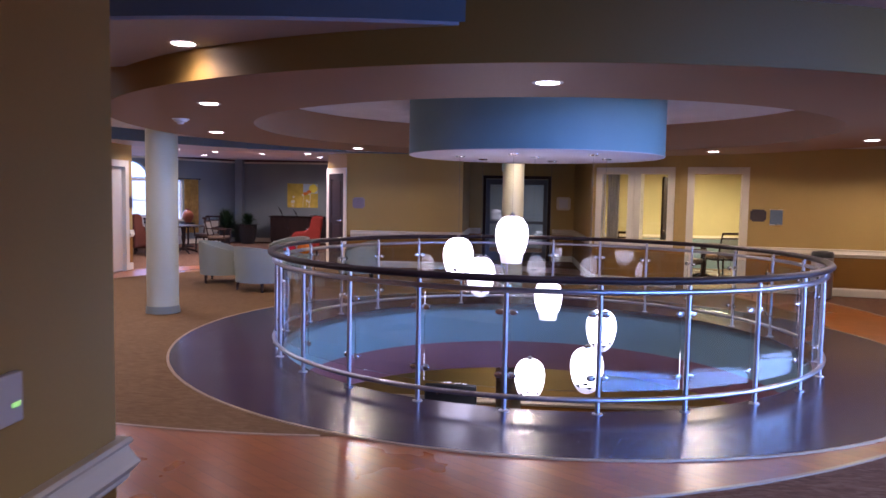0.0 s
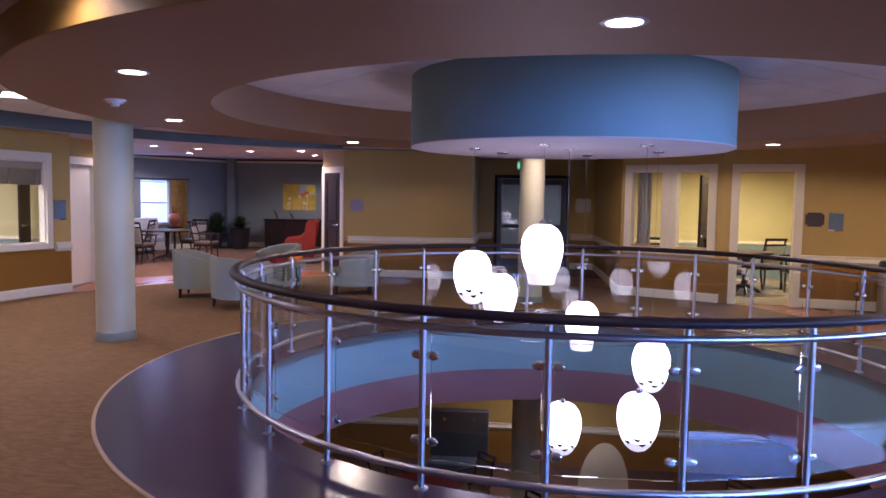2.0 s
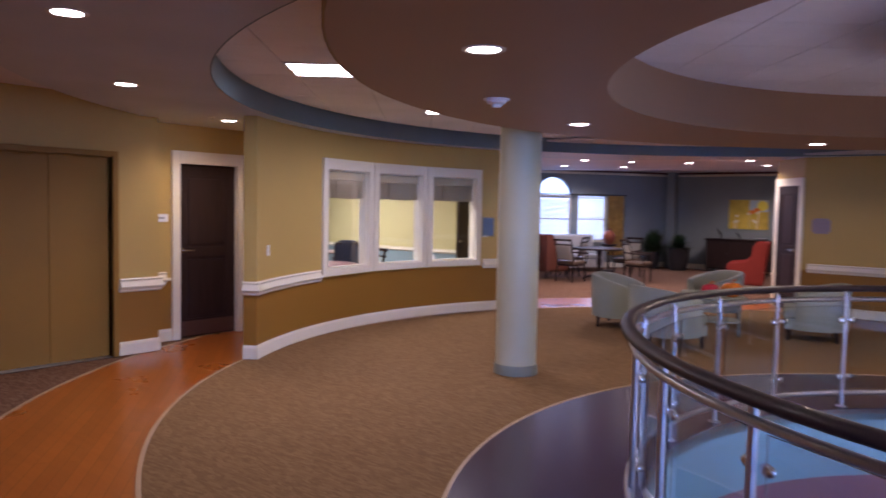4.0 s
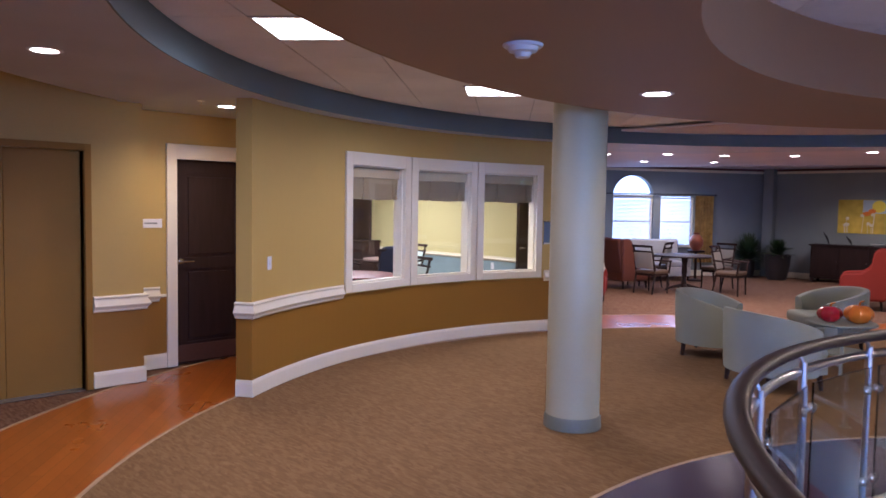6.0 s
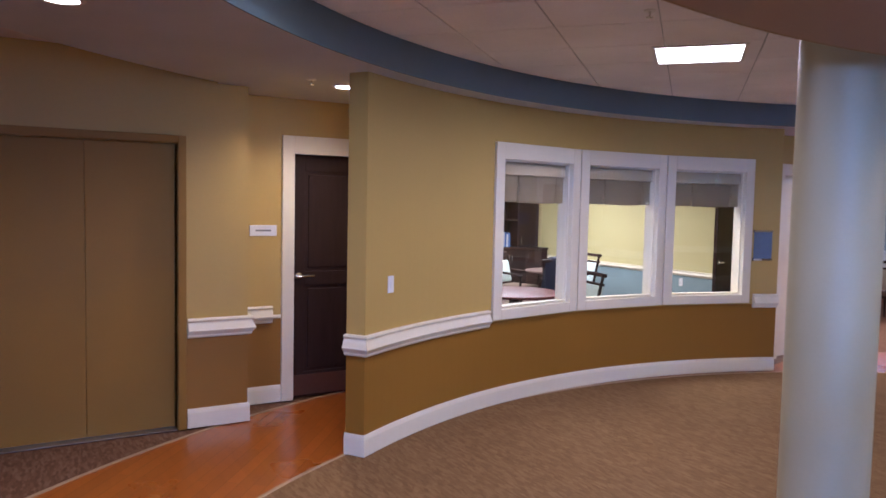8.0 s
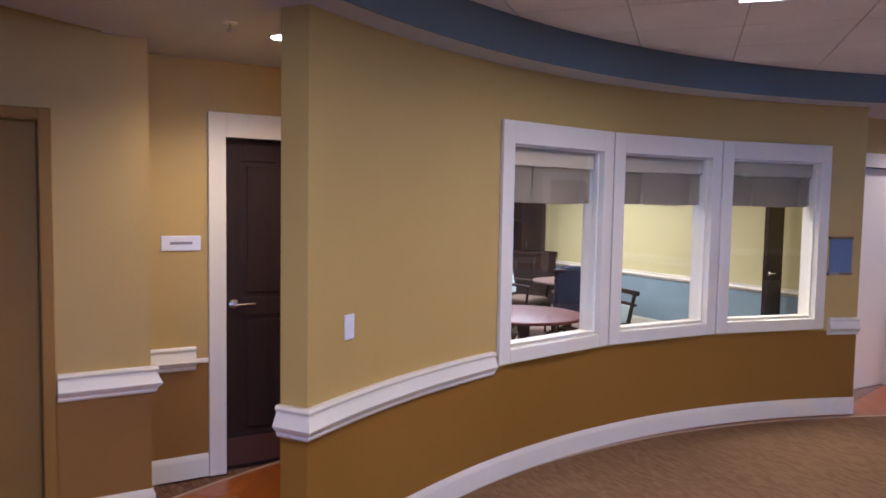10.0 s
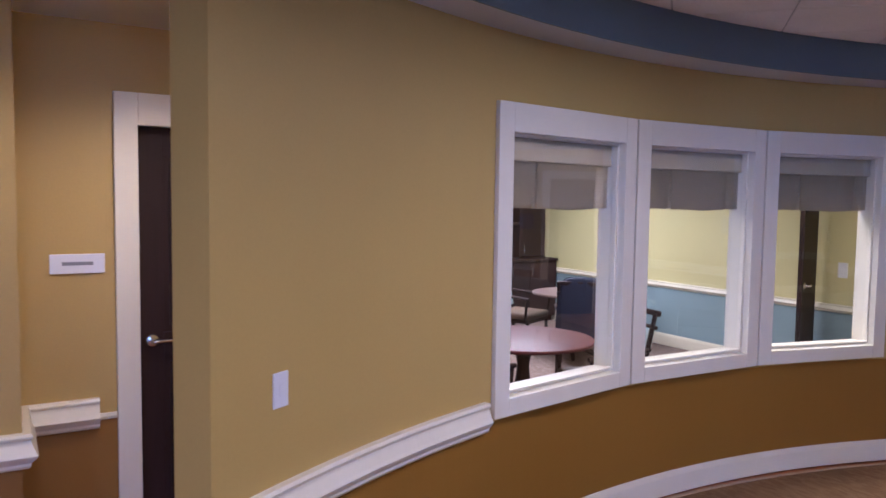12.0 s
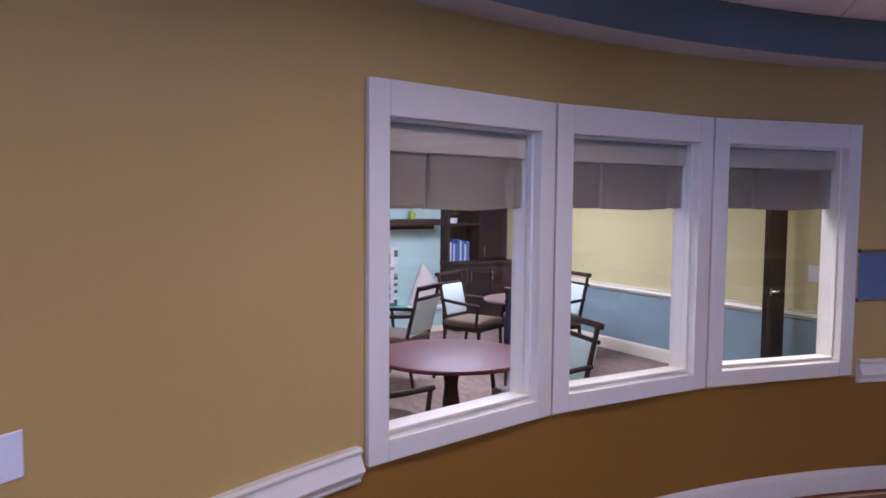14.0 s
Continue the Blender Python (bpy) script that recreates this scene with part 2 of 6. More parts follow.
def lathe(profile, seg=32, bm=None, at=(0, 0, 0)):
    """Spins (radius, height) pairs round the z axis."""
    b = bmesh.new()
    rings = []
    for r, z in profile:
        if r < 1e-5:
            rings.append([b.verts.new((at[0], at[1], at[2] + z))])
        else:
            rings.append([b.verts.new((at[0] + r * math.cos(2 * math.pi * k / seg), at[1] + r * math.sin(2 * math.pi * k / seg), at[2] + z)) for k in range(seg)])
    for p, q in zip(rings, rings[1:]):
        for k in range(seg):
            a, c = p[k % len(p)], p[(k + 1) % len(p)]
            d, e = q[(k + 1) % len(q)], q[k % len(q)]
            f = [v for n, v in enumerate((a, c, d, e)) if v not in (a, c, d, e)[:n]]
            if len(f) > 2:
                b.faces.new(f)
    return join(bm, b)


def rod(a, c, r, bm=None, seg=10, r2=None):
    """A round bar from a to c."""
    a, c = Vector(a), Vector(c)
    b = bmesh.new()
    bmesh.ops.create_cone(b, cap_ends=True, segments=seg, radius1=r, radius2=r2 if r2 is not None else r, depth=(c - a).length)
    turned(b, Matrix.Translation((a + c) / 2) @ (c - a).to_track_quat("Z", "Y").to_matrix().to_4x4())
    return join(bm, b)


def offsets(path, closed=False):
    """For each point of a plan path, the mitred way to its right-hand side."""
    P = [Vector((p[0], p[1])) for p in path]
    out = []
    for k in range(len(P)):
        ways = []
        if k > 0 or closed:
            ways.append((P[k] - P[k - 1]).normalized())
        if k < len(P) - 1 or closed:
            ways.append((P[(k + 1) % len(P)] - P[k]).normalized())
        ns = [Vector((w.y, -w.x)) for w in ways]
        n = sum(ns, Vector((0, 0))).normalized()
        out.append(n / max(0.3, n.dot(ns[0])))
    return out


def sweep(path, profile, closed=False, bm=None, split=None):
    """Draws a closed profile of (offset to the right, height) along a plan path. split: height under which faces take material 1."""
    b = bmesh.new()
    off = offsets(path, closed)
    rings = [[b.verts.new((p[0] + o.x * u, p[1] + o.y * u, z)) for u, z in profile] for p, o in zip(path, off)]
    n = len(profile)
    for k in range(len(path) if closed else len(path) - 1):
        p, q = rings[k], rings[(k + 1) % len(rings)]
        for j in range(n):
            f = b.faces.new((p[j], p[(j + 1) % n], q[(j + 1) % n], q[j]))
            if split is not None and f.calc_center_median().z < split:
                f.material_index = 1
    if not closed:
        for ring in (rings[0], rings[-1]):
            f = b.faces.new(ring)
    return join(bm, b)


def wall_bm(path, z0, z1, thick=0.15, split=0.72, bm=None, closed=False):
    levels = [z0] + ([split] if z0 < split < z1 else []) + [z1]
    prof = [(0, z) for z in levels] + [(-thick, z) for z in reversed(levels)]
    b = bmesh.new()
    off = offsets(path, closed)
    rings = [[b.verts.new((p[0] + o.x * u, p[1] + o.y * u, z)) for u, z in prof] for p, o in zip(path, off)]
    n = len(prof)
    for k in range(len(path) if closed else len(path) - 1):
        p, q = rings[k], rings[(k + 1) % len(rings)]
        for j in range(n):
            f = b.faces.new((p[j], p[(j + 1) % n], q[(j + 1) % n], q[j]))
            f.material_index = int(f.calc_center_median().z < split - 0.001)
    for ring in () if closed else (rings[0], rings[-1]):
        m = len(levels)
        for j in range(m - 1):
            f = b.faces.new((ring[j], ring[j + 1], ring[2 * m - 2 - j], ring[2 * m - 1 - j]))
            f.material_index = int(f.calc_center_median().z < split - 0.001)
    return join(bm, b)


def arc(c, r, a0, a1, n=24):
    return [(c[0] + r * math.cos(radians(a0 + (a1 - a0) * k / n)), c[1] + r * math.sin(radians(a0 + (a1 - a0) * k / n))) for k in range(n + 1)]


def slab(outer, holes, z0, z1):
    """A flat plate of the outline outer with holes cut through."""
    b = bmesh.new()
    edges = []
    for loop in (outer, *holes):
        vs = [b.verts.new((x, y, z0)) for x, y in loop]
        edges += [b.edges.new((vs[k], vs[(k + 1) % len(vs)])) for k in range(len(vs))]
    bmesh.ops.triangle_fill(b, use_beauty=True, edges=edges)
    geo = bmesh.ops.extrude_face_region(b, geom=b.faces[:])
    for v in geo["geom"]:
        if isinstance(v, bmesh.types.BMVert):
            v.co.z = z1
    return b


RAIL_PROFILE = [(0, 0.682), (0.020, 0.685), (0.029, 0.696), (0.029, 0.708), (0.050, 0.732), (0.055, 0.741), (0.048, 0.754), (0.031, 0.790), (0.027, 0.802), (0.036, 0.808), (0.039, 0.818), (0.031, 0.829), (0, 0.829)]
BASE_PROFILE = [(0, 0.002), (0.016, 0.002), (0.016, 0.115), (0.011, 0.134), (0.006, 0.147), (0, 0.147)]


def trims(path, rail=True, base=True):
    if rail:
        setting("chair_rail", sweep(path, RAIL_PROFILE), M_WHITE, "white moulded wooden chair rail along the wall")
    if base:
        setting("baseboard", sweep(path, BASE_PROFILE), M_WHITE, "white painted baseboard along the wall")


# ---------------------------------------------------------------- plan
C = (0.914, 8.75)         # middle of the round opening and its guard rail
C2 = (0.86, 8.93)         # middle of the round soffit and the drum
G = (-1.19, 11.09)        # middle of the wide circles of carpet, wood band and blue fascia
W = (-1.85, 11.27)        # middle of the curved office wall
R_HOLE, R_PLUM = 2.86, 4.05
F, R_F = (-1.42, 11.22), 5.60      # circle of the blue fascia
Z_BROWN, Z_SLATE, Z_HIGH, Z_RECESS, Z_LOUNGE, Z_FRONT = 2.37, 2.576, 2.80, 2.75, 2.74, 2.74

# ---------------------------------------------------------------- floors
circle = lambda c, r, n=96: arc(c, r, 0, 360 * (n - 1) / n, n - 1)
OUTER = [(-16, -3), (10, -3), (10, 27), (-16, 27)]
HOLE = circle(C, R_HOLE)
setting("floor_carpet_outer", slab(OUTER, [HOLE], -0.10, -0.012), M_CARPET2, "brown patterned loop-pile carpet")
setting("floor_wood_band", slab(circle(G, 7.25, 128), [HOLE], -0.05, -0.008), M_PLANK, "polished cherry-red wood floor band")
setting("floor_carpet_round", slab(circle(G, 6.05, 128), [HOLE], -0.04, -0.004), M_CARPET, "tan and brown loop-pile carpet")
setting("floor_plum_ring", slab(circle((0.92, 8.9), R_PLUM, 128), [HOLE], -0.03, 0.0), M_PURPLE, "polished dark plum floor ring round the opening")
setting("floor_strip", sweep(circle((0.92, 8.9), R_PLUM + 0.012, 128), [(-0.014, -0.006), (0.014, -0.006), (0.012, 0.003), (-0.012, 0.003)], closed=True), M_STRIP, "thin tan trim strip between plum floor and carpet")
setting("floor_strip", sweep(circle(G, 7.25, 160), [(-0.016, -0.014), (0.016, -0.014), (0.014, -0.004), (-0.014, -0.004)], closed=True), M_STRIP, "thin tan trim strip beside the wood band")
setting("floor_strip", sweep([p for p in arc(G, 6.05, 120, 275, 90)], [(-0.016, -0.006), (0.016, -0.006), (0.014, -0.0012), (-0.014, -0.0012)]), M_STRIP, "thin tan trim strip beside the wood band")
setting("floor_slab", slab(OUTER, [circle(C, R_HOLE + 0.01)], -0.95, -0.101), M_PALE, "concrete floor slab")

# lining of the opening, teal above mauve
setting("opening_fascia_teal", sweep(circle(C, R_HOLE), [(0.0, -0.585), (0.0, -0.005), (0.012, -0.005), (0.012, -0.585)], closed=True), M_TEAL, "teal painted lining of the round floor opening", True)
setting("opening_fascia_mauve", sweep(circle(C, R_HOLE), [(-0.004, -1.0), (-0.004, -0.585), (0.012, -0.585), (0.012, -1.0)], closed=True), M_MAUVE, "mauve painted lower lining of the round floor opening", True)

# ---------------------------------------------------------------- ceilings


def ring_plate(c, r0, r1, z0, z1):
    return slab(circle(c, r1, 128), [circle(c, r0, 128)], z0, z1)


def tube_wall(c, r, z0, z1, thick=0.012):
    return sweep(circle(c, r, 128), [(0, z0), (0, z1), (thick, z1), (thick, z0)], closed=True)


R_IN, R_OUT = 3.17, 4.55
setting("ceiling_brown_ring", ring_plate(C2, R_IN, R_OUT, Z_BROWN, Z_BROWN + 0.02), M_SOFFIT, "terracotta brown round ceiling soffit")
setting("ceiling_brown_fascia_outer", tube_wall(C2, R_OUT + 0.001, Z_BROWN, Z_HIGH - 0.002), M_OCHRE, "brown outer edge of the round soffit", True)
setting("ceiling_brown_fascia_inner", tube_wall(C2, R_IN, Z_BROWN + 0.02, Z_RECESS), M_SOFFIT, "brown inner edge of the round soffit", True)
setting("ceiling_recess", slab(circle(C2, R_IN + 0.3, 96), [], Z_RECESS, Z_RECESS + 0.03), M_PALE, "pale lilac recessed ceiling above the opening")


def tile_ceiling(z, keep):
    """Lay-in tiles 0.6 m square, turned 41 degrees, each with a narrow shadow joint."""
    b = bmesh.new()
    turn = Matrix.Rotation(radians(41), 2)
    for i in range(-20, 26):
        for j in range(-20, 26):
            p = turn @ Vector((0.61 * i, 0.61 * j)) + Vector((-4.73, 7.78))
            if not keep(p):
                continue
            vs = []
            for u, v in ((-1, -1), (1, -1), (1, 1), (-1, 1)):
                q = p + turn @ Vector((u * 0.300, v * 0.300))
                vs.append(b.verts.new((q.x, q.y, z - 0.004)))
            f = b.faces.new(vs)
            g = bmesh.ops.extrude_face_region(b, geom=[f])
            for v in g["geom"]:
                if isinstance(v, bmesh.types.BMVert):
                    v.co.z += 0.008
    return b


setting("ceiling_tiles", tile_ceiling(Z_HIGH, lambda p: (p - Vector(G)).length < 6.3 and (p - Vector(C2)).length > R_OUT - 0.5), M_TILE, "lilac-white acoustic tile ceiling")
setting("ceiling_recess_tiles", tile_ceiling(Z_RECESS - 0.006, lambda p: 1.0 < (p - Vector(C2)).length < R_IN + 0.7), M_TILE, "lilac-white acoustic tiles of the recess above the opening")
setting("ceiling_tile_grid", slab(circle(G, 6.3, 96), [circle(C2, R_IN + 0.4, 96)], Z_HIGH + 0.006, Z_HIGH + 0.03), M_SLATE, "ceiling grid above the tiles")
fascia = [p for p in arc(F, R_F, -18, 306, 150) if math.dist(p, C2) > R_IN + 0.35]
setting("ceiling_blue_fascia", sweep(fascia, [(0, Z_SLATE), (0, Z_HIGH), (0.012, Z_HIGH), (0.012, Z_SLATE)]), M_BLUE, "curved deep blue ceiling fascia", True)

# slate soffit: a band in front, and all the rest behind
BAND, R_BAND = (-1.31, 11.59), 7.36
front = arc(BAND, R_BAND, 212.5, 294, 64)
slate_hole = []
for k in range(128):
    way_out = Vector((math.cos(2 * math.pi * k / 128), math.sin(2 * math.pi * k / 128)))
    to_ring = Vector(C2) - Vector(F)
    along = to_ring.dot(way_out)
    inside = (R_IN + 0.4) ** 2 - (to_ring.length_squared - along ** 2)
    reach = max(R_F + 0.012, along + math.sqrt(inside) if inside > 0 else 0.0)
    slate_hole.append(tuple(Vector(F) + way_out * reach))
slate_outline = [(-13.6, 7.62)] + front + arc(C2, 4.1, -77, -5, 12) + [(9.0, 9.1), (9.0, 14.9), (-3.0, 17.2), (-6.4, 16.2), (-7.6, 14.6), (-13.6, 14.9)]
setting("ceiling_slate", slab(slate_outline, [slate_hole], Z_SLATE, Z_SLATE + 0.02), M_SLATE, "slate grey painted ceiling soffit")
setting("ceiling_slate_edge", sweep(front, [(0, Z_SLATE + 0.02), (0, Z_FRONT - 0.002), (0.012, Z_FRONT - 0.002), (0.012, Z_SLATE + 0.02)]), M_BLUE, "deep blue edge of the slate soffit", True)
setting("ceiling_front", slab([(-9, -3.1), (9.0, -3.1), (9.0, 9.2), (5.3, 9.2)] + arc(C2, 4.3, -5, -72, 16) + arc(BAND, 7.1, 294, 212, 48) + [(-9, 7.83)], [], Z_FRONT, Z_FRONT + 0.03), M_PALE, "pale raised ceiling")
setting("ceiling_lounge", slab([(-16, 13.9), (-2.9, 13.9), (-2.9, 26), (-16, 26)], [], Z_LOUNGE, Z_LOUNGE + 0.03), M_PALE, "pale lounge ceiling")
setting("ceiling_lounge_low", slab([(-2.9, 17.15), (-6.4, 16.15), (-7.6, 14.6), (-13.7, 15.0), (-13.7, 17.6), (-2.9, 21.5)], [], Z_SLATE + 0.004, Z_SLATE + 0.02), M_PALE, "pale lowered lounge ceiling")
setting("ceiling_lounge_step", sweep([(-2.9, 21.5), (-13.7, 17.6)], [(0, Z_SLATE), (0, Z_LOUNGE), (0.02, Z_LOUNGE), (0.02, Z_SLATE)]), M_SLATE, "step between slate soffit and lounge ceiling")
# lid added above all ceilings to keep sky light out
setting("ceiling_roof", box(-17, -4, 3.0, 11, 28, 3.1), M_SLATE, "unseen slab that closes the roof against sky light")

# ceiling drum over the opening
drum = thing("ceiling_drum", pose(C2[0] - 0.01, C2[1] + 0.02, 2.10), "teal painted round ceiling drum with pale underside", "ceiling drum")
part("drum_side", lathe([(1.46, 0.012), (1.46, 0.645), (1.44, 0.645), (1.44, 0.012)], 96), M_TEAL, drum)
part("drum_underside", lathe([(0, 0.0), (1.445, 0.0), (1.46, 0.006), (1.46, 0.012), (0, 0.012)], 96), M_PALE, drum, "pale painted underside of the drum")

# ---------------------------------------------------------------- walls round the ring
A_CORNER, A_END = 212.85, 157.6
WIN_A = [195.85, 184.08, 172.40, 161.05]
RW = 5.43


def wall_piece(name, path, z0, z1, mats, thick=0.22, label="mustard yellow painted wall with ochre brown wainscot"):
    return setting(name, wall_bm(path, z0, z1, thick), mats, label)


YW = [M_YELLOW, M_WAINSCOT]
inset = 0.87
solid = [(A_CORNER, WIN_A[0] - inset), (WIN_A[1] + inset, WIN_A[1] - inset), (WIN_A[2] + inset, WIN_A[2] - inset), (WIN_A[3] + inset, A_END)]
wb = bmesh.new()
for a0, a1 in solid:
    wall_bm(arc(W, RW, a0, a1, max(2, int(abs(a1 - a0)))), 0, Z_SLATE + 0.02, 0.15, 0.72, wb)
for k in range(3):
    a0, a1 = WIN_A[k] - inset, WIN_A[k + 1] + inset
    wall_bm(arc(W, RW, a0, a1, 10), 0, 0.808, 0.15, 0.72, wb)
    wall_bm(arc(W, RW, a0, a1, 10), 2.125, Z_SLATE + 0.02, 0.15, 0.72, wb)
setting("wall_curved", wb, YW, "curved mustard yellow wall with ochre brown wainscot")
corner_in = (W[0] + (RW + 0.15) * math.cos(radians(A_CORNER)), W[1] + (RW + 0.15) * math.sin(radians(A_CORNER)))
trims([corner_in] + arc(W, RW, A_CORNER, WIN_A[0] + 0.35, 18), base=False)
trims(arc(W, RW, WIN_A[3] - 0.5, A_END, 6), base=False)
trims([corner_in] + arc(W, RW, A_CORNER, A_END, 50), rail=False)
E_END = arc(W, RW, A_CORNER, A_END, 50)[-1]

# elevator wall, notch and staff door wall
wall_piece("wall_elevator_side", [(-7.57, -3), (-7.57, 6.13)], 0, Z_HIGH + 0.03, YW)
wall_piece("wall_elevator_notch", [(-7.57, 7.34), (-7.57, 7.86), (-8.0, 7.86), (-8.0, 8.34)], 0, Z_HIGH + 0.03, YW)
wall_piece("wall_elevator_head", [(-7.57, 6.13), (-7.57, 7.34)], 2.13, Z_HIGH + 0.03, YW)
wall_piece("wall_staff_head", [(-8.0, 8.34), (-8.0, 9.2)], 2.12, Z_HIGH, YW)
# unseen return, added so that no light leaks in past the staff door
wall_piece("wall_staff_far", [(-8.0, 9.2), (-8.0, 9.5), (-7.1, 9.5)], 0, Z_HIGH, YW)
trims([(-7.57, 3.0), (-7.57, 6.06)])
trims([(-7.57, 7.41), (-7.57, 7.86), (-8.0, 7.86), (-8.0, 8.185)], base=False)
trims([(-7.57, 7.41), (-7.57, 7.86), (-8.0, 7.86), (-8.0, 8.262)], rail=False)
setting("chair_rail", sweep([(-8.0, 8.185), (-8.0, 8.262)], [(0, 0.722), (0.012, 0.722), (0.016, 0.735), (0.012, 0.75), (0, 0.75)]), M_WHITE, "narrow end of the white chair rail")
# wall by the start of the walk, and the closing walls behind
wall_piece("wall_near", [(-3.6, 2.49), (-0.66, 2.49), (-0.66, -3)][::-1], 0, Z_HIGH + 0.03, YW, 0.2)
trims([(-0.66, -3), (-0.66, 2.49), (-3.6, 2.49)])
wall_piece("wall_back", [(9.0, -3), (-8, -3)][::1], 0, Z_HIGH + 0.03, YW)
# yellow wall, alcove and the right-hand wall
PA = [(-3.15, 16.8), (-0.5, 16.8), (-0.5, 19.5), (-0.15, 19.5)]
wall_piece("wall_far_yellow", PA, 0, Z_SLATE, YW)
trims([(-3.05, 16.8), (-0.5, 16.8), (-0.5, 19.5), (-0.2, 19.5)])
wall_piece("wall_alcove_head", [(-0.15, 19.5), (1.6, 19.5)], 2.12, Z_SLATE, YW)
PB = [(1.6, 19.5), (2.2, 19.5), (2.2, 15.05)]
wall_piece("wall_alcove", PB, 0, Z_SLATE, YW)
trims([(1.65, 19.5), (2.2, 19.5), (2.2, 15.05)])
p0, p1, p2, p3 = Vector((2.2, 15.05)), Vector((3.68, 14.25)), Vector((4.95, 14.0)), Vector((9.0, 13.2))
wr = bmesh.new()
u = (p1 - p0).normalized()
L01 = (p1 - p0).length
at = lambda s: tuple(p0 + u * s)
wall_bm([at(0), at(L01)], 0, 0.88, 0.18, 0.72, wr)
wall_bm([at(0), at(L01)], 2.14, Z_SLATE, 0.18, 0.72, wr)
for s0, s1 in ((0, 0.16), (0.73, 0.93), (1.50, L01)):
    wall_bm([at(s0), at(s1)], 0.88, 2.14, 0.18, 0.72, wr)
setting("wall_right_windows", wr, YW, "mustard yellow wall with brown wainscot and two windows")
v = (p2 - p1).normalized()
dv = lambda s: tuple(p1 + v * s)
wall_piece("wall_right_jamb", [tuple(p1), dv(0.25)], 0, Z_SLATE, YW, 0.18)
wall_piece("wall_right_head", [dv(0.25), dv(1.08)], 2.12, Z_SLATE, YW, 0.18)
wall_piece("wall_right", [dv(1.08), tuple(p2), tuple(p3)], 0, Z_SLATE + 0.4, YW, 0.18)
trims([at(0.0), at(L01)], rail=False)
trims([dv(1.20), tuple(p2), tuple(p3)])
# unseen side wall, left open for the inferred daylight
wall_piece("wall_side", [(9.0, 13.2), (9.0, 8.5)], 0, 3.0, YW)
wall_piece("wall_side_sill", [(9.0, 8.5), (9.0, 0.5)], 0, 0.5, YW)
wall_piece("wall_side_head", [(9.0, 8.5), (9.0, 0.5)], 2.5, 3.0, YW)
wall_piece("wall_side_near", [(9.0, 0.5), (9.0, -3)], 0, 3.0, YW)

# lounge walls
GW = [M_GREYWALL, M_GREYWALL]
Q = Vector((-8.6, 24.35))
lu = Vector((0.55, 0.835)).normalized()
lw = lambda s: tuple(Q - lu * s)
lounge = bmesh.new()
segs = [(9.0, 4.22), (3.14, 2.95), (2.03, 0.0)]
for s0, s1 in segs:
    wall_bm([lw(s0), lw(s1)], 0, Z_LOUNGE, 0.2, 0.0, lounge)
for s0, s1, z in ((4.22, 3.14, 2.52), (2.95, 2.03, 2.0)):
    wall_bm([lw(s0), lw(s1)], 0, 0.75, 0.2, 0.0, lounge)
    wall_bm([lw(s0), lw(s1)], z, Z_LOUNGE, 0.2, 0.0, lounge)
setting("wall_lounge_windows", lounge, GW, "blue-grey lounge wall with windows")
setting("wall_lounge", wall_bm([tuple(Q), (-3.4, 24.35), (-3.4, 17.6)], 0, Z_LOUNGE, 0.2, 0.0), GW, "blue-grey lounge wall")
setting("lounge_pilaster", box(-8.6, 24.12, 0.0, -8.35, 24.36, Z_LOUNGE, 0.004), M_GREYWALL, "blue-grey corner pilaster")
for path in ([lw(9.0), lw(0), (-3.4, 24.35)],):
    setting("baseboard", sweep(path, BASE_PROFILE), M_WHITE, "white baseboard in the lounge")
    setting("crown_moulding", sweep(path, [(0, 2.62), (0.012, 2.62), (0.03, 2.66), (0.03, 2.68), (0, 2.68)]), M_WHITE, "cream crown moulding in the lounge")
    setting("crown_band", sweep(path, [(0, 2.68), (0.01, 2.68), (0.05, 2.735), (0, 2.735)]), material("maroon_crown_paint", (0.10, 0.03, 0.03), 0.5), "dark maroon band above the crown moulding")
setting("wall_lounge_left", wall_bm([(-15.5, 14.6), lw(9.0)], 0, Z_LOUNGE, 0.2, 0.0), GW, "blue-grey lounge wall")
# pier with the narrow dark door at the lounge's mouth
PD0, PD1 = Vector((-3.15, 16.8)), Vector((-3.78, 17.55))
setting("wall_pier", wall_bm([(-3.4, 17.9), tuple(PD1), tuple(PD0)][::1], 0, Z_SLATE + 0.1, 0.12, 0.0), [M_YELLOW, M_YELLOW], "pale yellow pier wall beside the lounge")
# short wall and cased doorway past the curved wall
setting("wall_past_curve", wall_bm([(-7.27, 14.95), (-7.27, 14.72)][::-1], 0, Z_LOUNGE, 0.2, 0.72), YW, "mustard wall end beside the lounge")
setting("wall_past_curve_near", wall_bm([E_END, (-7.27, 13.86)], 0, Z_LOUNGE, 0.15, 0.72), YW, "mustard wall between window and doorway")
setting("wall_past_curve_head", wall_bm([(-7.27, 13.86), (-7.27, 14.72)], 2.12, Z_LOUNGE, 0.15, 0.72), YW, "mustard wall over the doorway")

trims([(-7.27, 14.785), (-7.27, 14.95)])

# office behind the curved wall
OY = [M_OFFYELLOW, M_OFFBLUE]
setting("wall_office", wall_bm([(-13.75, 9.5), (-13.75, 14.9), (-8.98, 14.9)], 0, 2.7, 0.1, 0.74), OY, "pale yellow office wall with grey-blue wainscot")
setting("wall_office_right", wall_bm([(-8.98, 14.9), (-7.45, 14.9), (-7.45, 14.75)], 0, 2.7, 0.1, 0.74), OY, "pale yellow office wall with grey-blue wainscot")
setting("wall_office_near", wall_bm([(-7.1, 9.62), (-13.75, 9.62)], 0, 2.7, 0.1, 0.74), OY, "pale yellow office wall")
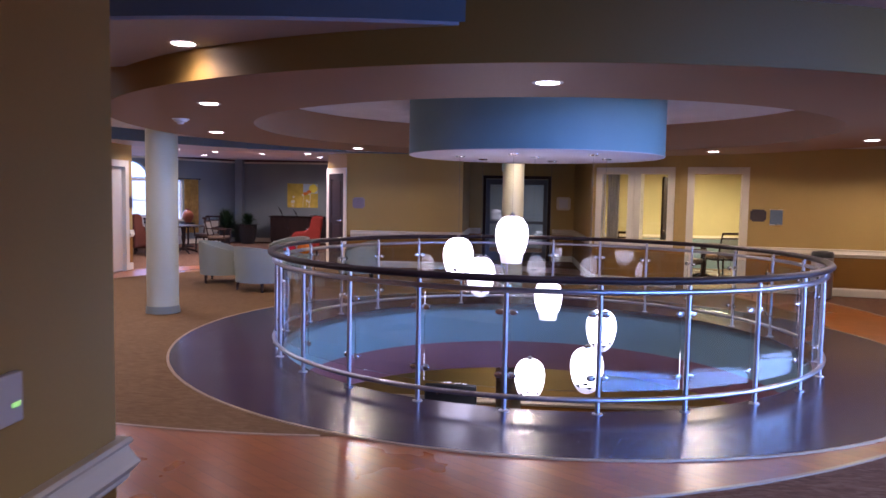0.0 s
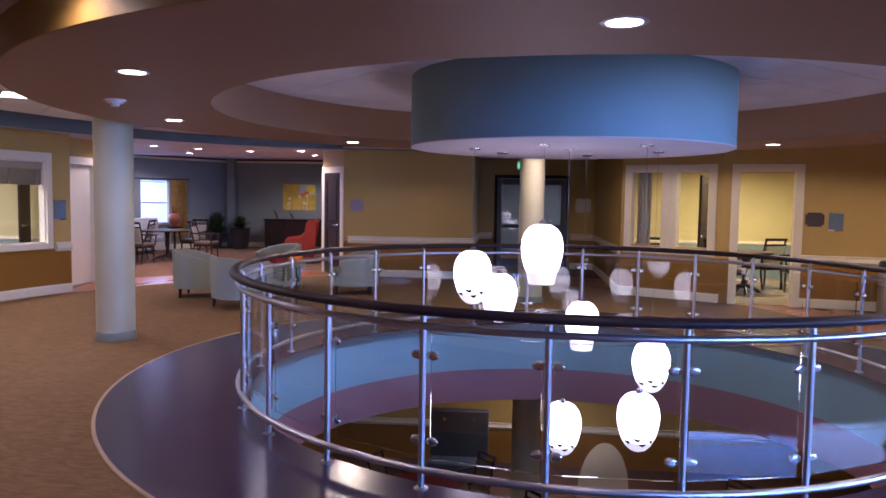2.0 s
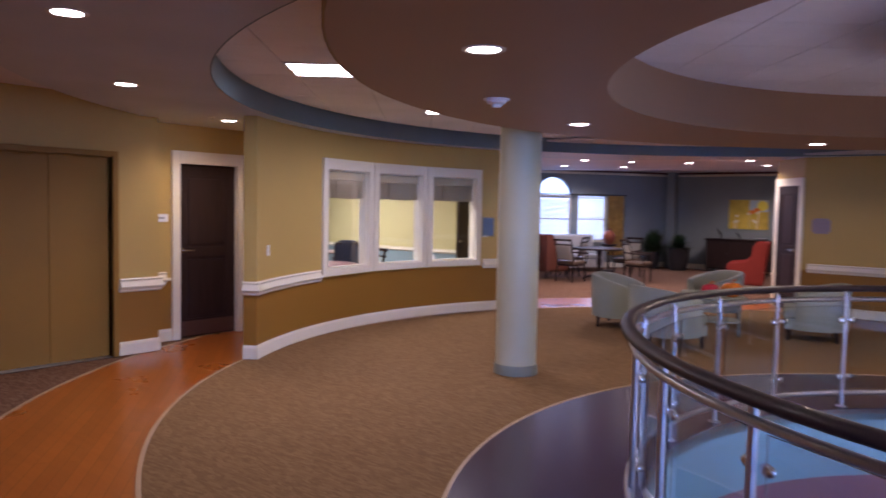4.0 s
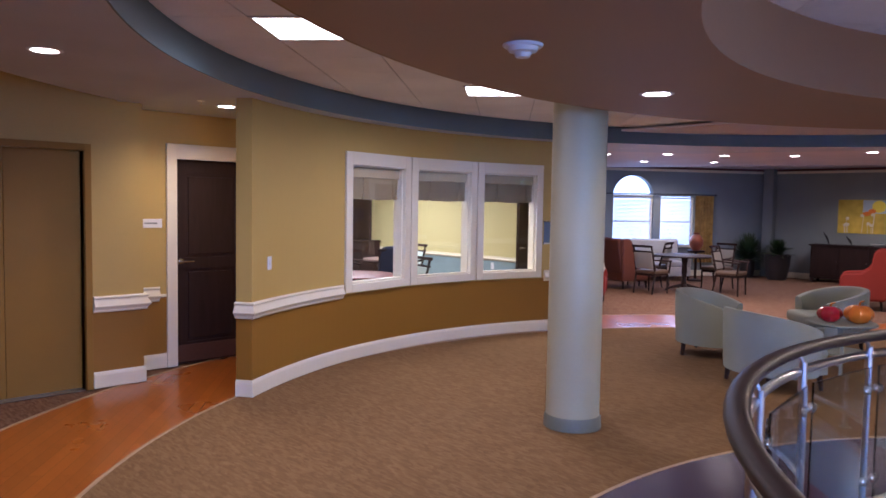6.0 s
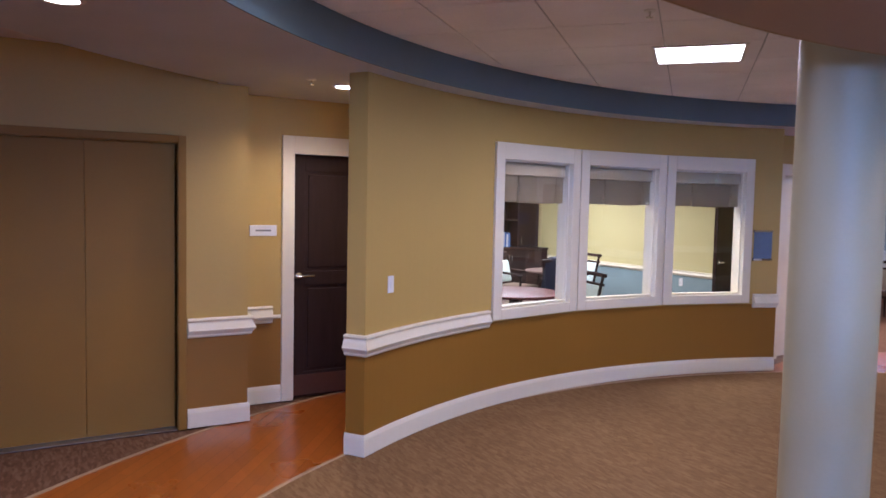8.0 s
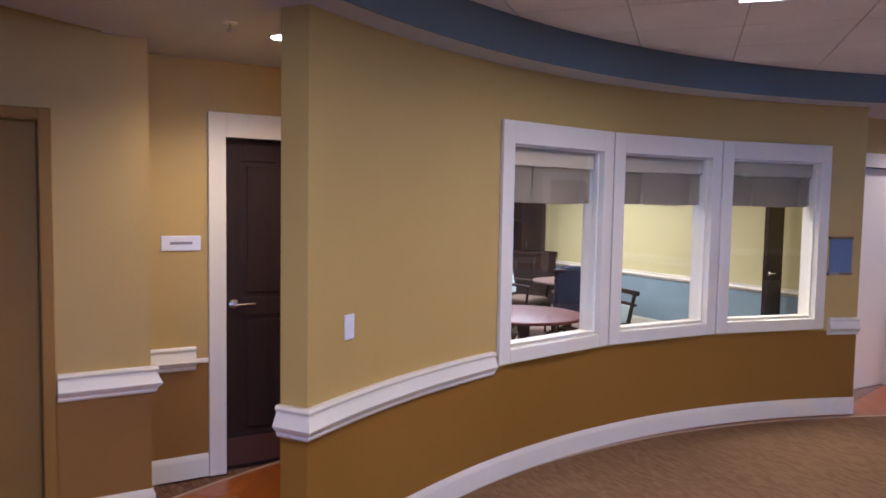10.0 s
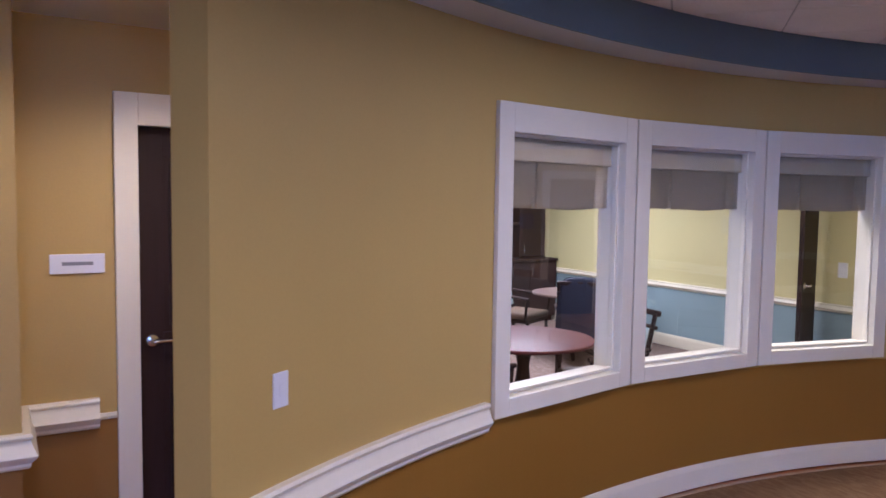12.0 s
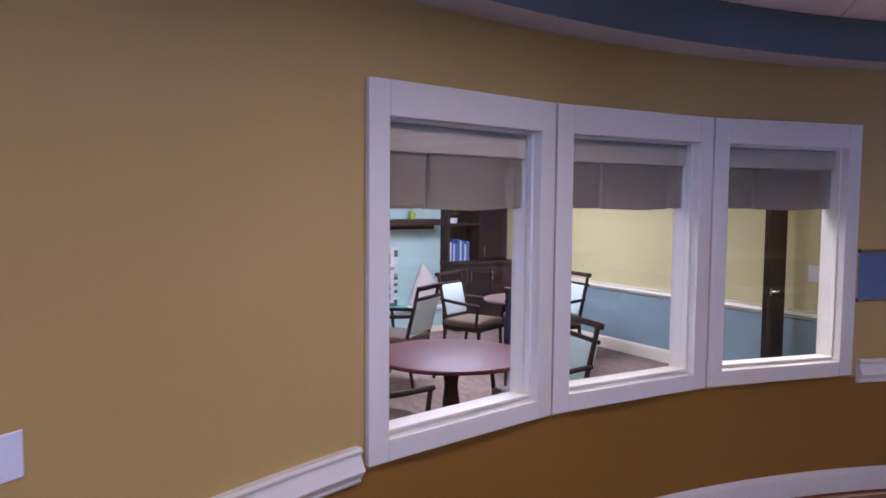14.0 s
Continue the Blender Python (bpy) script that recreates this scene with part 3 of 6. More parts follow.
OFF_RAIL = [(a * 0.7, 0.70 + (z - 0.655) * 0.55) for a, z in RAIL_PROFILE]
setting("chair_rail", sweep([(-13.75, 9.6), (-13.75, 14.9), (-7.5, 14.9)], OFF_RAIL), M_WHITE, "white chair rail in the office")
setting("baseboard", sweep([(-13.75, 9.6), (-13.75, 14.9), (-7.5, 14.9)], BASE_PROFILE), M_WHITE, "white baseboard in the office")
setting("floor_office", slab([(-13.9, 9.5), (-7.0, 9.4)] + arc(W, RW + 0.2, 199, 157, 20) + [(-7.4, 15.0), (-13.9, 15.0)], [], -0.0115, -0.003), M_CARPET3, "taupe loop-pile office carpet")
setting("ceiling_office", slab([(-13.9, 9.5), (-7.0, 9.4)] + arc(W, RW + 0.2, 199, 157, 20) + [(-7.4, 15.0), (-13.9, 15.0)], [], 2.597, 2.64), M_PALE, "white office ceiling")

# rooms behind the right-hand wall
setting("wall_right_room", wall_bm([(2.35, 15.2), (2.35, 18.6), (9.0, 18.6), (9.0, 13.5)], 0, 2.7, 0.1, 0.74), OY, "pale yellow room wall with grey-blue wainscot")
setting("chair_rail", sweep([(2.35, 15.2), (2.35, 18.6), (9.0, 18.6)], OFF_RAIL), M_WHITE, "white chair rail in the far room")
setting("ceiling_right_room", slab([(2.3, 15.2), (3.8, 14.4), (5.0, 14.15), (9.1, 13.4), (9.1, 18.7), (2.3, 18.7)], [], 2.6, 2.64), M_PALE, "white ceiling of the far room")
setting("floor_right_room", slab([(2.36, 15.1), (3.7, 14.3), (4.95, 14.1), (8.95, 13.3), (8.95, 18.55), (2.36, 18.55)], [], -0.011, 0.002), material("tan_vinyl_floor", (0.34, 0.24, 0.17), 0.25, grain=12, vary=0.1), "tan vinyl floor of the far room")
# room past the glass doors
setting("wall_past_doors", wall_bm([(-1.5, 19.7), (-1.5, 24.5), (3.5, 24.5), (3.5, 19.7)], 0, 2.7, 0.1, 0.74), [M_GREYWALL, M_GREYWALL], "dim grey room past the glass doors")
setting("ceiling_alcove", slab([(-3.1, 16.5), (-3.1, 24.6), (3.6, 24.6), (3.6, 18.7), (2.3, 18.7), (2.3, 14.5)], [], Z_SLATE + 0.024, Z_SLATE + 0.05), M_SLATE, "slate alcove ceiling")

# lower storey
LZ = -3.70
setting("floor_lower", box(-12, -2, LZ - 0.1, 12, 20, LZ), material("lower_plum_floor", (0.10, 0.055, 0.045), 0.35, grain=15, vary=0.2), "dark lower-storey floor")
setting("ceiling_lower", slab([(-12, -2), (12, -2), (12, 20), (-12, 20)], [circle(C, R_HOLE + 0.012)], -1.0, -0.97), M_PALE, "pale lower-storey ceiling")
lowp = [(-9, -2), (-9, 16.6), (9, 16.6), (9, -2), (-9, -2)]
setting("floor_lower_wood", slab(circle((0.9, 10.2), 3.0), [], LZ, LZ + 0.004), M_PLANK, "orange wood floor on the lower storey")
setting("wall_lower", wall_bm(lowp, LZ, -1.0, 0.15, LZ + 0.72), YW, "mustard lower-storey wall with dark wainscot")
setting("chair_rail", sweep([(-9, 16.6), (9, 16.6)], [(u_, z_ + LZ) for u_, z_ in RAIL_PROFILE]), M_WHITE, "white lower-storey chair rail")

# ---------------------------------------------------------------- columns


def column(where, r, z0, z1, name="column"):
    col = thing(name, pose(where[0], where[1], z0), "round pale sage plaster column with grey base on the floor", "column", "round columns")
    part("shaft", lathe([(r, 0.0), (r, z1 - z0)], 48), M_COLUMN, col)
    part("base_band", lathe([(r + 0.002, 0.0), (r + 0.016, 0.001), (r + 0.012, 0.085), (r + 0.002, 0.10)], 48), M_COLBASE, col, "grey vinyl base band")
    return col


column((-4.08, 9.78), 0.206, 0.0, Z_HIGH - 0.006)
column((0.62, 13.75), 0.195, 0.0, Z_HIGH)
column((0.62, 13.75), 0.23, LZ, -1.0)

# ---------------------------------------------------------------- guard rail
N_POST = 26
A0 = -96.65
guard = thing("guard_rail", pose(C[0], C[1], 0), "steel and glass guard rail with dark handrail round the opening", "guard rail")
R_G = 2.925
oring = lambda r, z, pr, seg=12: sweep([(x - C[0], y - C[1]) for x, y in circle(C, r, 108)], [(pr * math.cos(2 * math.pi * k / seg), z + pr * math.sin(2 * math.pi * k / seg)) for k in range(seg)], closed=True)
part("handrail", sweep([(x - C[0], y - C[1]) for x, y in circle(C, R_G + 0.055, 108)], [(0.044 * math.cos(2 * math.pi * k / 14), 1.025 + 0.029 * math.sin(2 * math.pi * k / 14)) for k in range(14)], closed=True), M_RAILWOOD, guard, "dark stained round wood handrail")
part("upper_rail", oring(R_G + 0.03, 0.935, 0.021), M_STEEL, guard, "brushed steel upper tube")
part("lower_rail", oring(R_G + 0.03, 0.115, 0.021), M_STEEL, guard, "brushed steel lower tube")
post_mesh = clip_mesh = pane_mesh = None
for k in range(N_POST):
    a = radians(A0 + 360 / N_POST * k)
    m = pose(R_G * math.cos(a), R_G * math.sin(a), 0, 0, 0, math.degrees(a))
    if post_mesh is None:
        b = rod((0.012, 0, 0.0), (0.012, 0, 0.985), 0.019, seg=14)
        lathe([(0, 0.0), (0.042, 0.0), (0.042, 0.006), (0.03, 0.010), (0.019, 0.012), (0, 0.012)], 20, b, (0.012, 0, 0))
        rod((0.012, 0, 0.975), (0.03, 0, 1.01), 0.011, b)
        ob = part("post", b, M_STEEL, guard, "brushed steel post")
        post_mesh = ob.data
        c = bmesh.new()
        bmesh.ops.create_uvsphere(c, u_segments=14, v_segments=8, radius=1)
        turned(c, Matrix.Diagonal((0.020, 0.038, 0.026, 1)))
        for v_ in c.verts:
            v_.co.x = max(-0.012, min(0.012, v_.co.x))
        first = part("clip", c, M_NICKEL, guard, "oval satin nickel glass clip")
        clip_mesh = first.data
        clips = [first] + [new("clip", clip_mesh) for _ in range(3)]
    else:
        ob = new("post", post_mesh)
        ob.parent = guard
        clips = [new("clip", clip_mesh) for _ in range(4)]
    for c_ob, (s_, z_) in zip(clips, ((-1, 0.27), (1, 0.27), (-1, 0.76), (1, 0.76))):
        c_ob.parent = guard
        c_ob.matrix_basis = m @ pose(-0.016, s_ * 0.05, z_)
    ob.matrix_basis = m
    mid = radians(A0 + 360 / N_POST * (k + 0.5))
    chord = 2 * (R_G - 0.02) * math.sin(math.pi / N_POST)
    if pane_mesh is None:
        g_ob = part("glass_panel", box(-0.005, -chord / 2 + 0.035, 0.165, 0.005, chord / 2 - 0.035, 0.885, 0.002, seg=1), M_GLASS, guard, "clear glass panel", smooth=False)
        pane_mesh = g_ob.data
    else:
        g_ob = new("glass_panel", pane_mesh)
        g_ob.parent = guard
    r_in = (R_G - 0.02) * math.cos(math.pi / N_POST)
    g_ob.matrix_basis = pose(r_in * math.cos(mid), r_in * math.sin(mid), 0, 0, 0, math.degrees(mid))
    g_ob.visible_shadow = False

# ---------------------------------------------------------------- pendant lamps


def pendant(where, hem):
    """An opal glass shade with a waist, on a thin cord from a small canopy in the drum."""
    x, y, z = where
    p = thing("pendant_lamp", pose(x, y, z - 0.25), "lit white opal glass pendant lamp on a thin cord", "pendant lamp", "pendants over the opening")
    prof = [(0.022, 0.50), (0.07, 0.495), (0.115, 0.470), (0.150, 0.425), (0.170, 0.365), (0.176, 0.305), (0.170, 0.235), (0.152, 0.160), (0.132, 0.105)]
    skirt = [prof[-1]] + ([(0.122, 0.085), (0.118, 0.045), (0.108, 0.0), (0.098, 0.0)] if hem else [(0.105, 0.055), (0.070, 0.022), (0.045, 0.010)])
    part("shade", lathe(prof, 40), M_SHADE, p, "glowing white opal glass shade")
    part("skirt", lathe(skirt, 40), M_SKIRT, p, "dimmer translucent lower lip of the shade")
    part("fitter", lathe([(0.0, 0.535), (0.016, 0.535), (0.03, 0.515), (0.034, 0.495), (0, 0.495)], 16), M_NICKEL, p)
    top = 2.10 - (z - 0.25)
    if not hem:
        for k_, (a_, z_) in enumerate(((205, 0.120), (240, 0.150), (258, 0.105), (290, 0.135), (330, 0.150), (60, 0.13), (130, 0.12))):
            sl = bmesh.new()
            up, dn = [], []
            for i_ in range(9):
                f_ = i_ / 8
                an = radians(a_ + 34 * f_)
                for row, zz in ((up, z_ + 0.006 * f_), (dn, z_ + 0.006 * f_ - 0.058 * math.sin(math.pi * f_) * f_ - 0.001)):
                    r_ = 0.006 + (0.070 + (zz - 0.022) * 1.061 if zz < 0.055 else 0.105 + (zz - 0.055) * 0.54 if zz < 0.105 else 0.132 + (zz - 0.105) * 0.364)
                    row.append(sl.verts.new((r_ * math.cos(an), r_ * math.sin(an), zz)))
            for i_ in range(8):
                sl.faces.new((dn[i_], dn[i_ + 1], up[i_ + 1], up[i_]))
            bmesh.ops.solidify(sl, geom=sl.faces[:], thickness=0.003)
            part("slit", sl, M_BLACK, p, "dark curved slit near the shade's foot")
    part("cord", rod((0, 0, 0.53), (0, 0, top - 0.012), 0.0018, seg=6), M_COLBASE, p)
    part("canopy", lathe([(0, -0.018), (0.045, -0.016), (0.06, -0.004), (0.06, 0.0), (0, 0.0)], 24, at=(0, 0, top)), M_NICKEL, p, "round nickel ceiling canopy")
    return p


for where, hem in (((0.608, 8.175, 1.185), True), ((-0.005, 8.747, 0.91), False), ((0.234, 9.35, 0.64), False), ((1.09, 9.65, 0.34), True), ((1.684, 9.0, 0.08), False), ((1.442, 8.168, -0.21), False), ((0.853, 8.75, -0.48), False)):
    pendant(where, hem)

# ---------------------------------------------------------------- ceiling lights


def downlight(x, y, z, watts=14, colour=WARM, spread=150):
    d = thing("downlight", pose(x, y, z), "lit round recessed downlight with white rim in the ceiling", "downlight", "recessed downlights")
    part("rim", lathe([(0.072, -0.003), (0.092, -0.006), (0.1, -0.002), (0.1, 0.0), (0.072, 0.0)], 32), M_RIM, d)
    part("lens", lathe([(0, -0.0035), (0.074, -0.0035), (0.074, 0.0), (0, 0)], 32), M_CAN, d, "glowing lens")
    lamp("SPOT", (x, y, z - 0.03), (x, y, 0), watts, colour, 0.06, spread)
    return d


# (3.6, 6.25) and (0.9, 12.78) are unseen fill, added at the ring's even spacing
for x, y, p_ in ((-1.93, 6.25, 18), (-3.02, 9.05, 18), (-1.84, 11.8, 62), (0.81, 5.08, 14), (3.56, 11.62, 62), (3.6, 6.25, 24), (4.75, 9.3, 58), (0.9, 12.78, 58)):
    downlight(x, y, Z_BROWN, p_, WARM if p_ < 50 else (1.0, 0.80, 0.56), 174 if p_ > 28 else 150)
for x, y, p_ in ((-1.51, 4.86, 15), (-3.68, 5.22, 24), (-5.6, 6.49, 24), (-7.12, 8.46, 46)):
    downlight(x, y, Z_SLATE, p_, WARM if p_ < 40 else (1.0, 0.82, 0.62))
for x, y in ((-6.75, 14.7), (-6.85, 16.1), (-8.17, 17.6), (-5.62, 16.05), (-6.28, 16.9), (-7.2, 18.45), (-5.4, 17.55), (-4.2, 17.3), (-4.35, 18.9), (-7.68, 15.58)):
    downlight(x, y, Z_SLATE + 0.004, 28 if y < 15.7 else 58)
downlight(6.7, 12.3, Z_SLATE, 60, (1.0, 0.80, 0.56))
# unseen fill downlights, added behind the lowered ceiling to brighten the lounge
for x, y in ((-9.2, 21.2), (-5.8, 22.6)):
    downlight(x, y, Z_LOUNGE, 90)
# unseen fill downlights, added out of view to brighten the near wall
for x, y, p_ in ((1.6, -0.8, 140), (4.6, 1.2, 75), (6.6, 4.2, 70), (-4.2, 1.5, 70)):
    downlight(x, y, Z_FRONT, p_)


def troffer(x, y, z, deg=41):
    t = thing("troffer", pose(x, y, z, 0, 0, deg), "lit square fluorescent troffer set in the tile ceiling", "ceiling light", "troffers")
    part("frame", sweep([(-0.3, -0.3), (-0.3, 0.3), (0.3, 0.3), (0.3, -0.3)], [(-0.004, -0.008), (0.02, -0.008), (0.02, 0.002), (-0.004, 0.002)], closed=True), M_RIM, t, smooth=False)
    part("diffuser", box(-0.285, -0.285, -0.006, 0.285, 0.285, 0.0), M_TROFFER, t, "glowing white diffuser", smooth=False)
    lamp("AREA", (x, y, z - 0.03), (x, y, 0), 19, COOL, shape=(0.56, 0.56), spread=160)
    return t


troffer(-4.73, 7.78, Z_HIGH - 0.005)
troffer(-5.52, 10.42, Z_HIGH - 0.005)

# ---------------------------------------------------------------- daylight and room lamps
for s, wdt, z0, z1 in ((3.68, 1.0, 0.8, 2.4), (2.49, 0.85, 0.8, 1.95)):
    q = Q - lu * s
    n = Vector((lu.y, -lu.x, 0))
    lamp("AREA", (q.x + n.x * 0.03, q.y + n.y * 0.03, (z0 + z1) / 2), (q.x + n.x * 3, q.y + n.y * 3, (z0 + z1) / 2 - 0.3), 9 * wdt * (z1 - z0), (0.40, 0.56, 1.0), shape=(wdt * 0.95, z1 - z0), spread=150)
# unseen daylight inferred from blue gleams; lamps placed and aimed to match them
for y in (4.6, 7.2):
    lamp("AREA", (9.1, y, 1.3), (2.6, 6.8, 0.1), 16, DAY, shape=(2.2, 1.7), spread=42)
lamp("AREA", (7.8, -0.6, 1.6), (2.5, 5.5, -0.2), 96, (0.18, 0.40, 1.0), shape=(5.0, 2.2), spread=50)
# added lamp aimed up to brighten the recess ceiling as daylight would
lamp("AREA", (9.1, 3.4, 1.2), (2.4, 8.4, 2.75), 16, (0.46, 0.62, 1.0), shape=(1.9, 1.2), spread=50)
# no fixtures here: unseen ceiling lamps added to light office and far rooms
lamp("AREA", (-8.9, 10.75, 2.57), (-8.9, 10.75, 0), 26, (1.0, 0.95, 0.86), shape=(0.8, 0.8), spread=165)
lamp("AREA", (-7.75, 12.9, 2.57), (-7.75, 12.9, 0), 34, (1.0, 0.94, 0.82), shape=(0.8, 0.8), spread=165)
lamp("AREA", (-11.2, 13.0, 2.57), (-11.2, 13.0, 0), 98, (1.0, 0.95, 0.90), shape=(1.2, 1.2), spread=165)
lamp("AREA", (4.8, 16.4, 2.57), (4.8, 16.4, 0), 112, (1.0, 0.84, 0.46), shape=(1.6, 1.2), spread=165)
lamp("AREA", (1.2, 22.5, 2.5), (1.2, 22.5, 0), 25, (0.8, 0.88, 1.0), shape=(1.0, 1.0), spread=165)
# unseen lamps added under the lower ceiling to brighten column and tables
for x, y in ((-3.5, 13.0), (4.5, 13.5), (0.8, 15.3), (0.3, 5.2)):
    lamp("AREA", (x, y, -1.05), (x, y, LZ), 20, WARM, shape=(0.5, 0.5), spread=150)

# ================================================================ things


def casing(w, h, wide=0.13, z0=0.0, sill=False, head=None, foot=None):
    """A flat picture-frame board round an opening of outer size w x h, facing -y."""
    b = box(-w / 2, -0.028, z0, -w / 2 + wide, 0.0, z0 + h, 0.003)
    box(w / 2 - wide, -0.028, z0, w / 2, 0.0, z0 + h, 0.003, b)
    box(-w / 2 + wide, -0.0275, z0 + h - (head or wide), w / 2 - wide, 0.0, z0 + h, 0.003, b)
    if sill:
        box(-w / 2 + wide, -0.0275, z0, w / 2 - wide, 0.0, z0 + (foot or wide * 0.75), 0.003, b)
    return b


def frame_lining(x0, x1, z0, z1, depth, t=0.018, floor=True):
    b = box(x0 - t, -0.01, z0, x0, depth, z1, 0.002)
    box(x1, -0.01, z0, x1 + t, depth, z1, 0.002, b)
    box(x0 - t, -0.0095, z1, x1 + t, depth, z1 + t, 0.002, b)
    if floor:
        box(x0 - t, -0.0095, z0 - t, x1 + t, depth, z0, 0.002, b)
    return b


def wall_pose(p, way):
    """Pose on a wall: local x along way, local -y into the room on the right-hand side of way."""
    return pose(p[0], p[1], 0, 0, 0, math.degrees(math.atan2(way[1], way[0])))


def lever(parent, x, y, z, side=1, lab="satin nickel lever handle", back=False):
    b = lathe([(0, 0), (0.030, 0), (0.033, 0.006), (0.028, 0.014), (0.012, 0.018), (0.012, 0.045), (0, 0.045)], 24)
    rod((0, 0, 0.045), (side * 0.03, 0, 0.05), 0.010, b)
    rod((side * 0.02, 0, 0.05), (side * 0.125, 0, 0.046), 0.010, b, r2=0.008)
    turned(b, pose(x, y, z, -90 if back else 90, 0, 0))
    return part("door_handle", b, M_NICKEL, parent, lab)


def valance(w, h):
    """A proud flat heading over box-pleated linen panels with slits that open towards the hem."""
    b = box(-w / 2, -0.022, h * 0.66, w / 2, 0.06, h, 0.008)
    box(-w / 2 + 0.004, 0.052, 0.0, w / 2 - 0.004, 0.056, h * 0.67, 0.0, b)
    edges = (-0.5, -0.17, 0.38, 0.5)
    for k in range(3):
        x0, x1 = edges[k] * w, edges[k + 1] * w
        l_, r_ = ((0.0, 0.018), (0.014, 0.014), (0.018, 0.0))[k]
        dy = (0.006, -0.004, 0.006)[k]
        low = (0.004, -0.006, 0.002)[k]
        c = bmesh.new()
        rows = []
        for z, f in ((h * 0.665, 0.30), (h * 0.4, 0.6), (low + 0.012, 1.0), (low, 1.0)):
            a0, a1 = x0 + l_ * f, x1 - r_ * f
            row = []
            for q in range(7):
                u_ = q / 6
                bow = -0.020 * math.sin(math.pi * u_) ** 0.6 * f + 0.010 * f + (0.004 if z == low else 0.0)
                row.append(c.verts.new((a0 + (a1 - a0) * u_, dy + bow, z + 0.003 * math.sin(7 * u_ + k))))
            rows.append(row)
        for p_, q_ in zip(rows, rows[1:]):
            for m_ in range(6):
                c.faces.new((p_[m_], q_[m_], q_[m_ + 1], p_[m_ + 1]))
        bmesh.ops.solidify(c, geom=c.faces[:], thickness=0.006)
        join(b, c)
        for xe in ([x1 - r_ * 0.7] if k == 0 else [x0 + l_ * 0.7, x1 - r_ * 0.7] if k == 1 else [x0 + l_ * 0.7]):
            box(xe - 0.002, 0.012, low + 0.004, xe + 0.002, 0.052, h * 0.66, 0.0, b)
    for sx in (-1, 1):
        box(min(sx * w / 2, sx * (w / 2 - 0.006)), 0.006, 0.002, max(sx * w / 2, sx * (w / 2 - 0.006)), 0.06, h * 0.66, 0.0, b)
    return b


# ---- the three office windows in the curved wall
for k in range(3):
    a0, a1 = WIN_A[k] - 0.10, WIN_A[k + 1] + 0.10
    q0 = Vector((W[0] + RW * math.cos(radians(a0)), W[1] + RW * math.sin(radians(a0))))
    q1 = Vector((W[0] + RW * math.cos(radians(a1)), W[1] + RW * math.sin(radians(a1))))
    way = (q1 - q0).normalized()
    wid = (q1 - q0).length
    mid = (q0 + q1) / 2
    win = tagged(new("window_%d" % (k + 1)), "white-cased interior window with a linen valance", kind="structure")
    win.matrix_world = wall_pose(mid, way)
    part("window_frame", casing(wid, 1.51, 0.10, 0.738, True, 0.14, 0.088), M_WHITE, win, smooth=False)
    part("jamb", frame_lining(-wid / 2 + 0.10, wid / 2 - 0.10, 0.826, 2.107, 0.158, 0.016), M_WHITE, win, smooth=False)
    part("window_sill", box(-wid / 2 + 0.10, 0.03, 0.826, wid / 2 - 0.10, 0.153, 0.838, 0.003), M_WHITE, win, smooth=False)
    pane = part("pane", box(-wid / 2 + 0.10, 0.05, 0.838, wid / 2 - 0.10, 0.056, 2.107), M_PANE, win, smooth=False)
    pane.visible_shadow = False
    part("glazing_bead", casing(wid - 0.20, 1.269, 0.014, 0.838, True), M_WHITE, win, smooth=False).matrix_basis = pose(0, 0.048, 0)
    val = thing("valance", win.matrix_world @ pose(0, 0.090, 1.745), "taupe linen box-pleated valance inside the office window", "valance", "window valances")
    part("pleats", valance(wid - 0.205, 0.355), M_LINEN, val, smooth=False)

# ---- elevator
elev = thing("elevator", wall_pose((-7.57, 6.735), (0, 1)), "closed mustard enamelled two-leaf elevator doors in the wall", "elevator")
part("frame", casing(1.33, 2.175, 0.055, 0.0), M_BRASS, elev, "mustard painted steel door frame", smooth=False)
part("reveal", frame_lining(-0.605, 0.605, 0.0, 2.115, 0.14, 0.02, False), M_BRASS, elev, smooth=False)
for x0, x1, dy in ((-0.605, -0.0015, 0.0), (0.0015, 0.605, 0.0)):
    part("door_leaf", box(x0, 0.075 + dy, 0.008, x1, 0.093 + dy, 2.115, 0.003), M_BRASS, elev, smooth=False)
# added strip behind the seam, blocks light shining through the gap
part("seam_backing", box(-0.03, 0.0935, 0.01, 0.03, 0.10, 2.11), M_BRASS, elev, smooth=False)
part("threshold", box(-0.605, 0.0, -0.004, 0.605, 0.16, 0.004, 0.001), M_STEEL, elev, "steel door threshold", smooth=False)

# ---- doors


def panel_door(parent, w, h, two=True):
    """A leaf with recessed raised panels, in the plane y = 0, hinged at x = 0."""
    b = box(0, 0, 0, w, 0.03, h, 0.002)
    zs = ((0.22, 0.98), (1.10, h - 0.14))
    rail = 0.125
    body = box(0, -0.012, 0, rail, 0.0, h, 0.002)
    box(w - rail, -0.012, 0, w, 0.0, h, 0.002, body)
    for z0, z1 in ((0, 0.22), (0.98, 1.10), (h - 0.14, h)):
        box(rail, -0.0118, z0, w - rail, 0.0, z1, 0.002, body)
    join(b, body)
    leaf = part("door_leaf", b, M_DARKWOOD, parent, "espresso stained panelled door leaf", smooth=False)
    for z0, z1 in zs:
        p = box(rail + 0.03, -0.010, z0 + 0.03, w - rail - 0.03, 0.0, z1 - 0.03, 0.009, seg=3)
        part("panel", p, M_DARKWOOD, leaf, smooth=False)
    return leaf


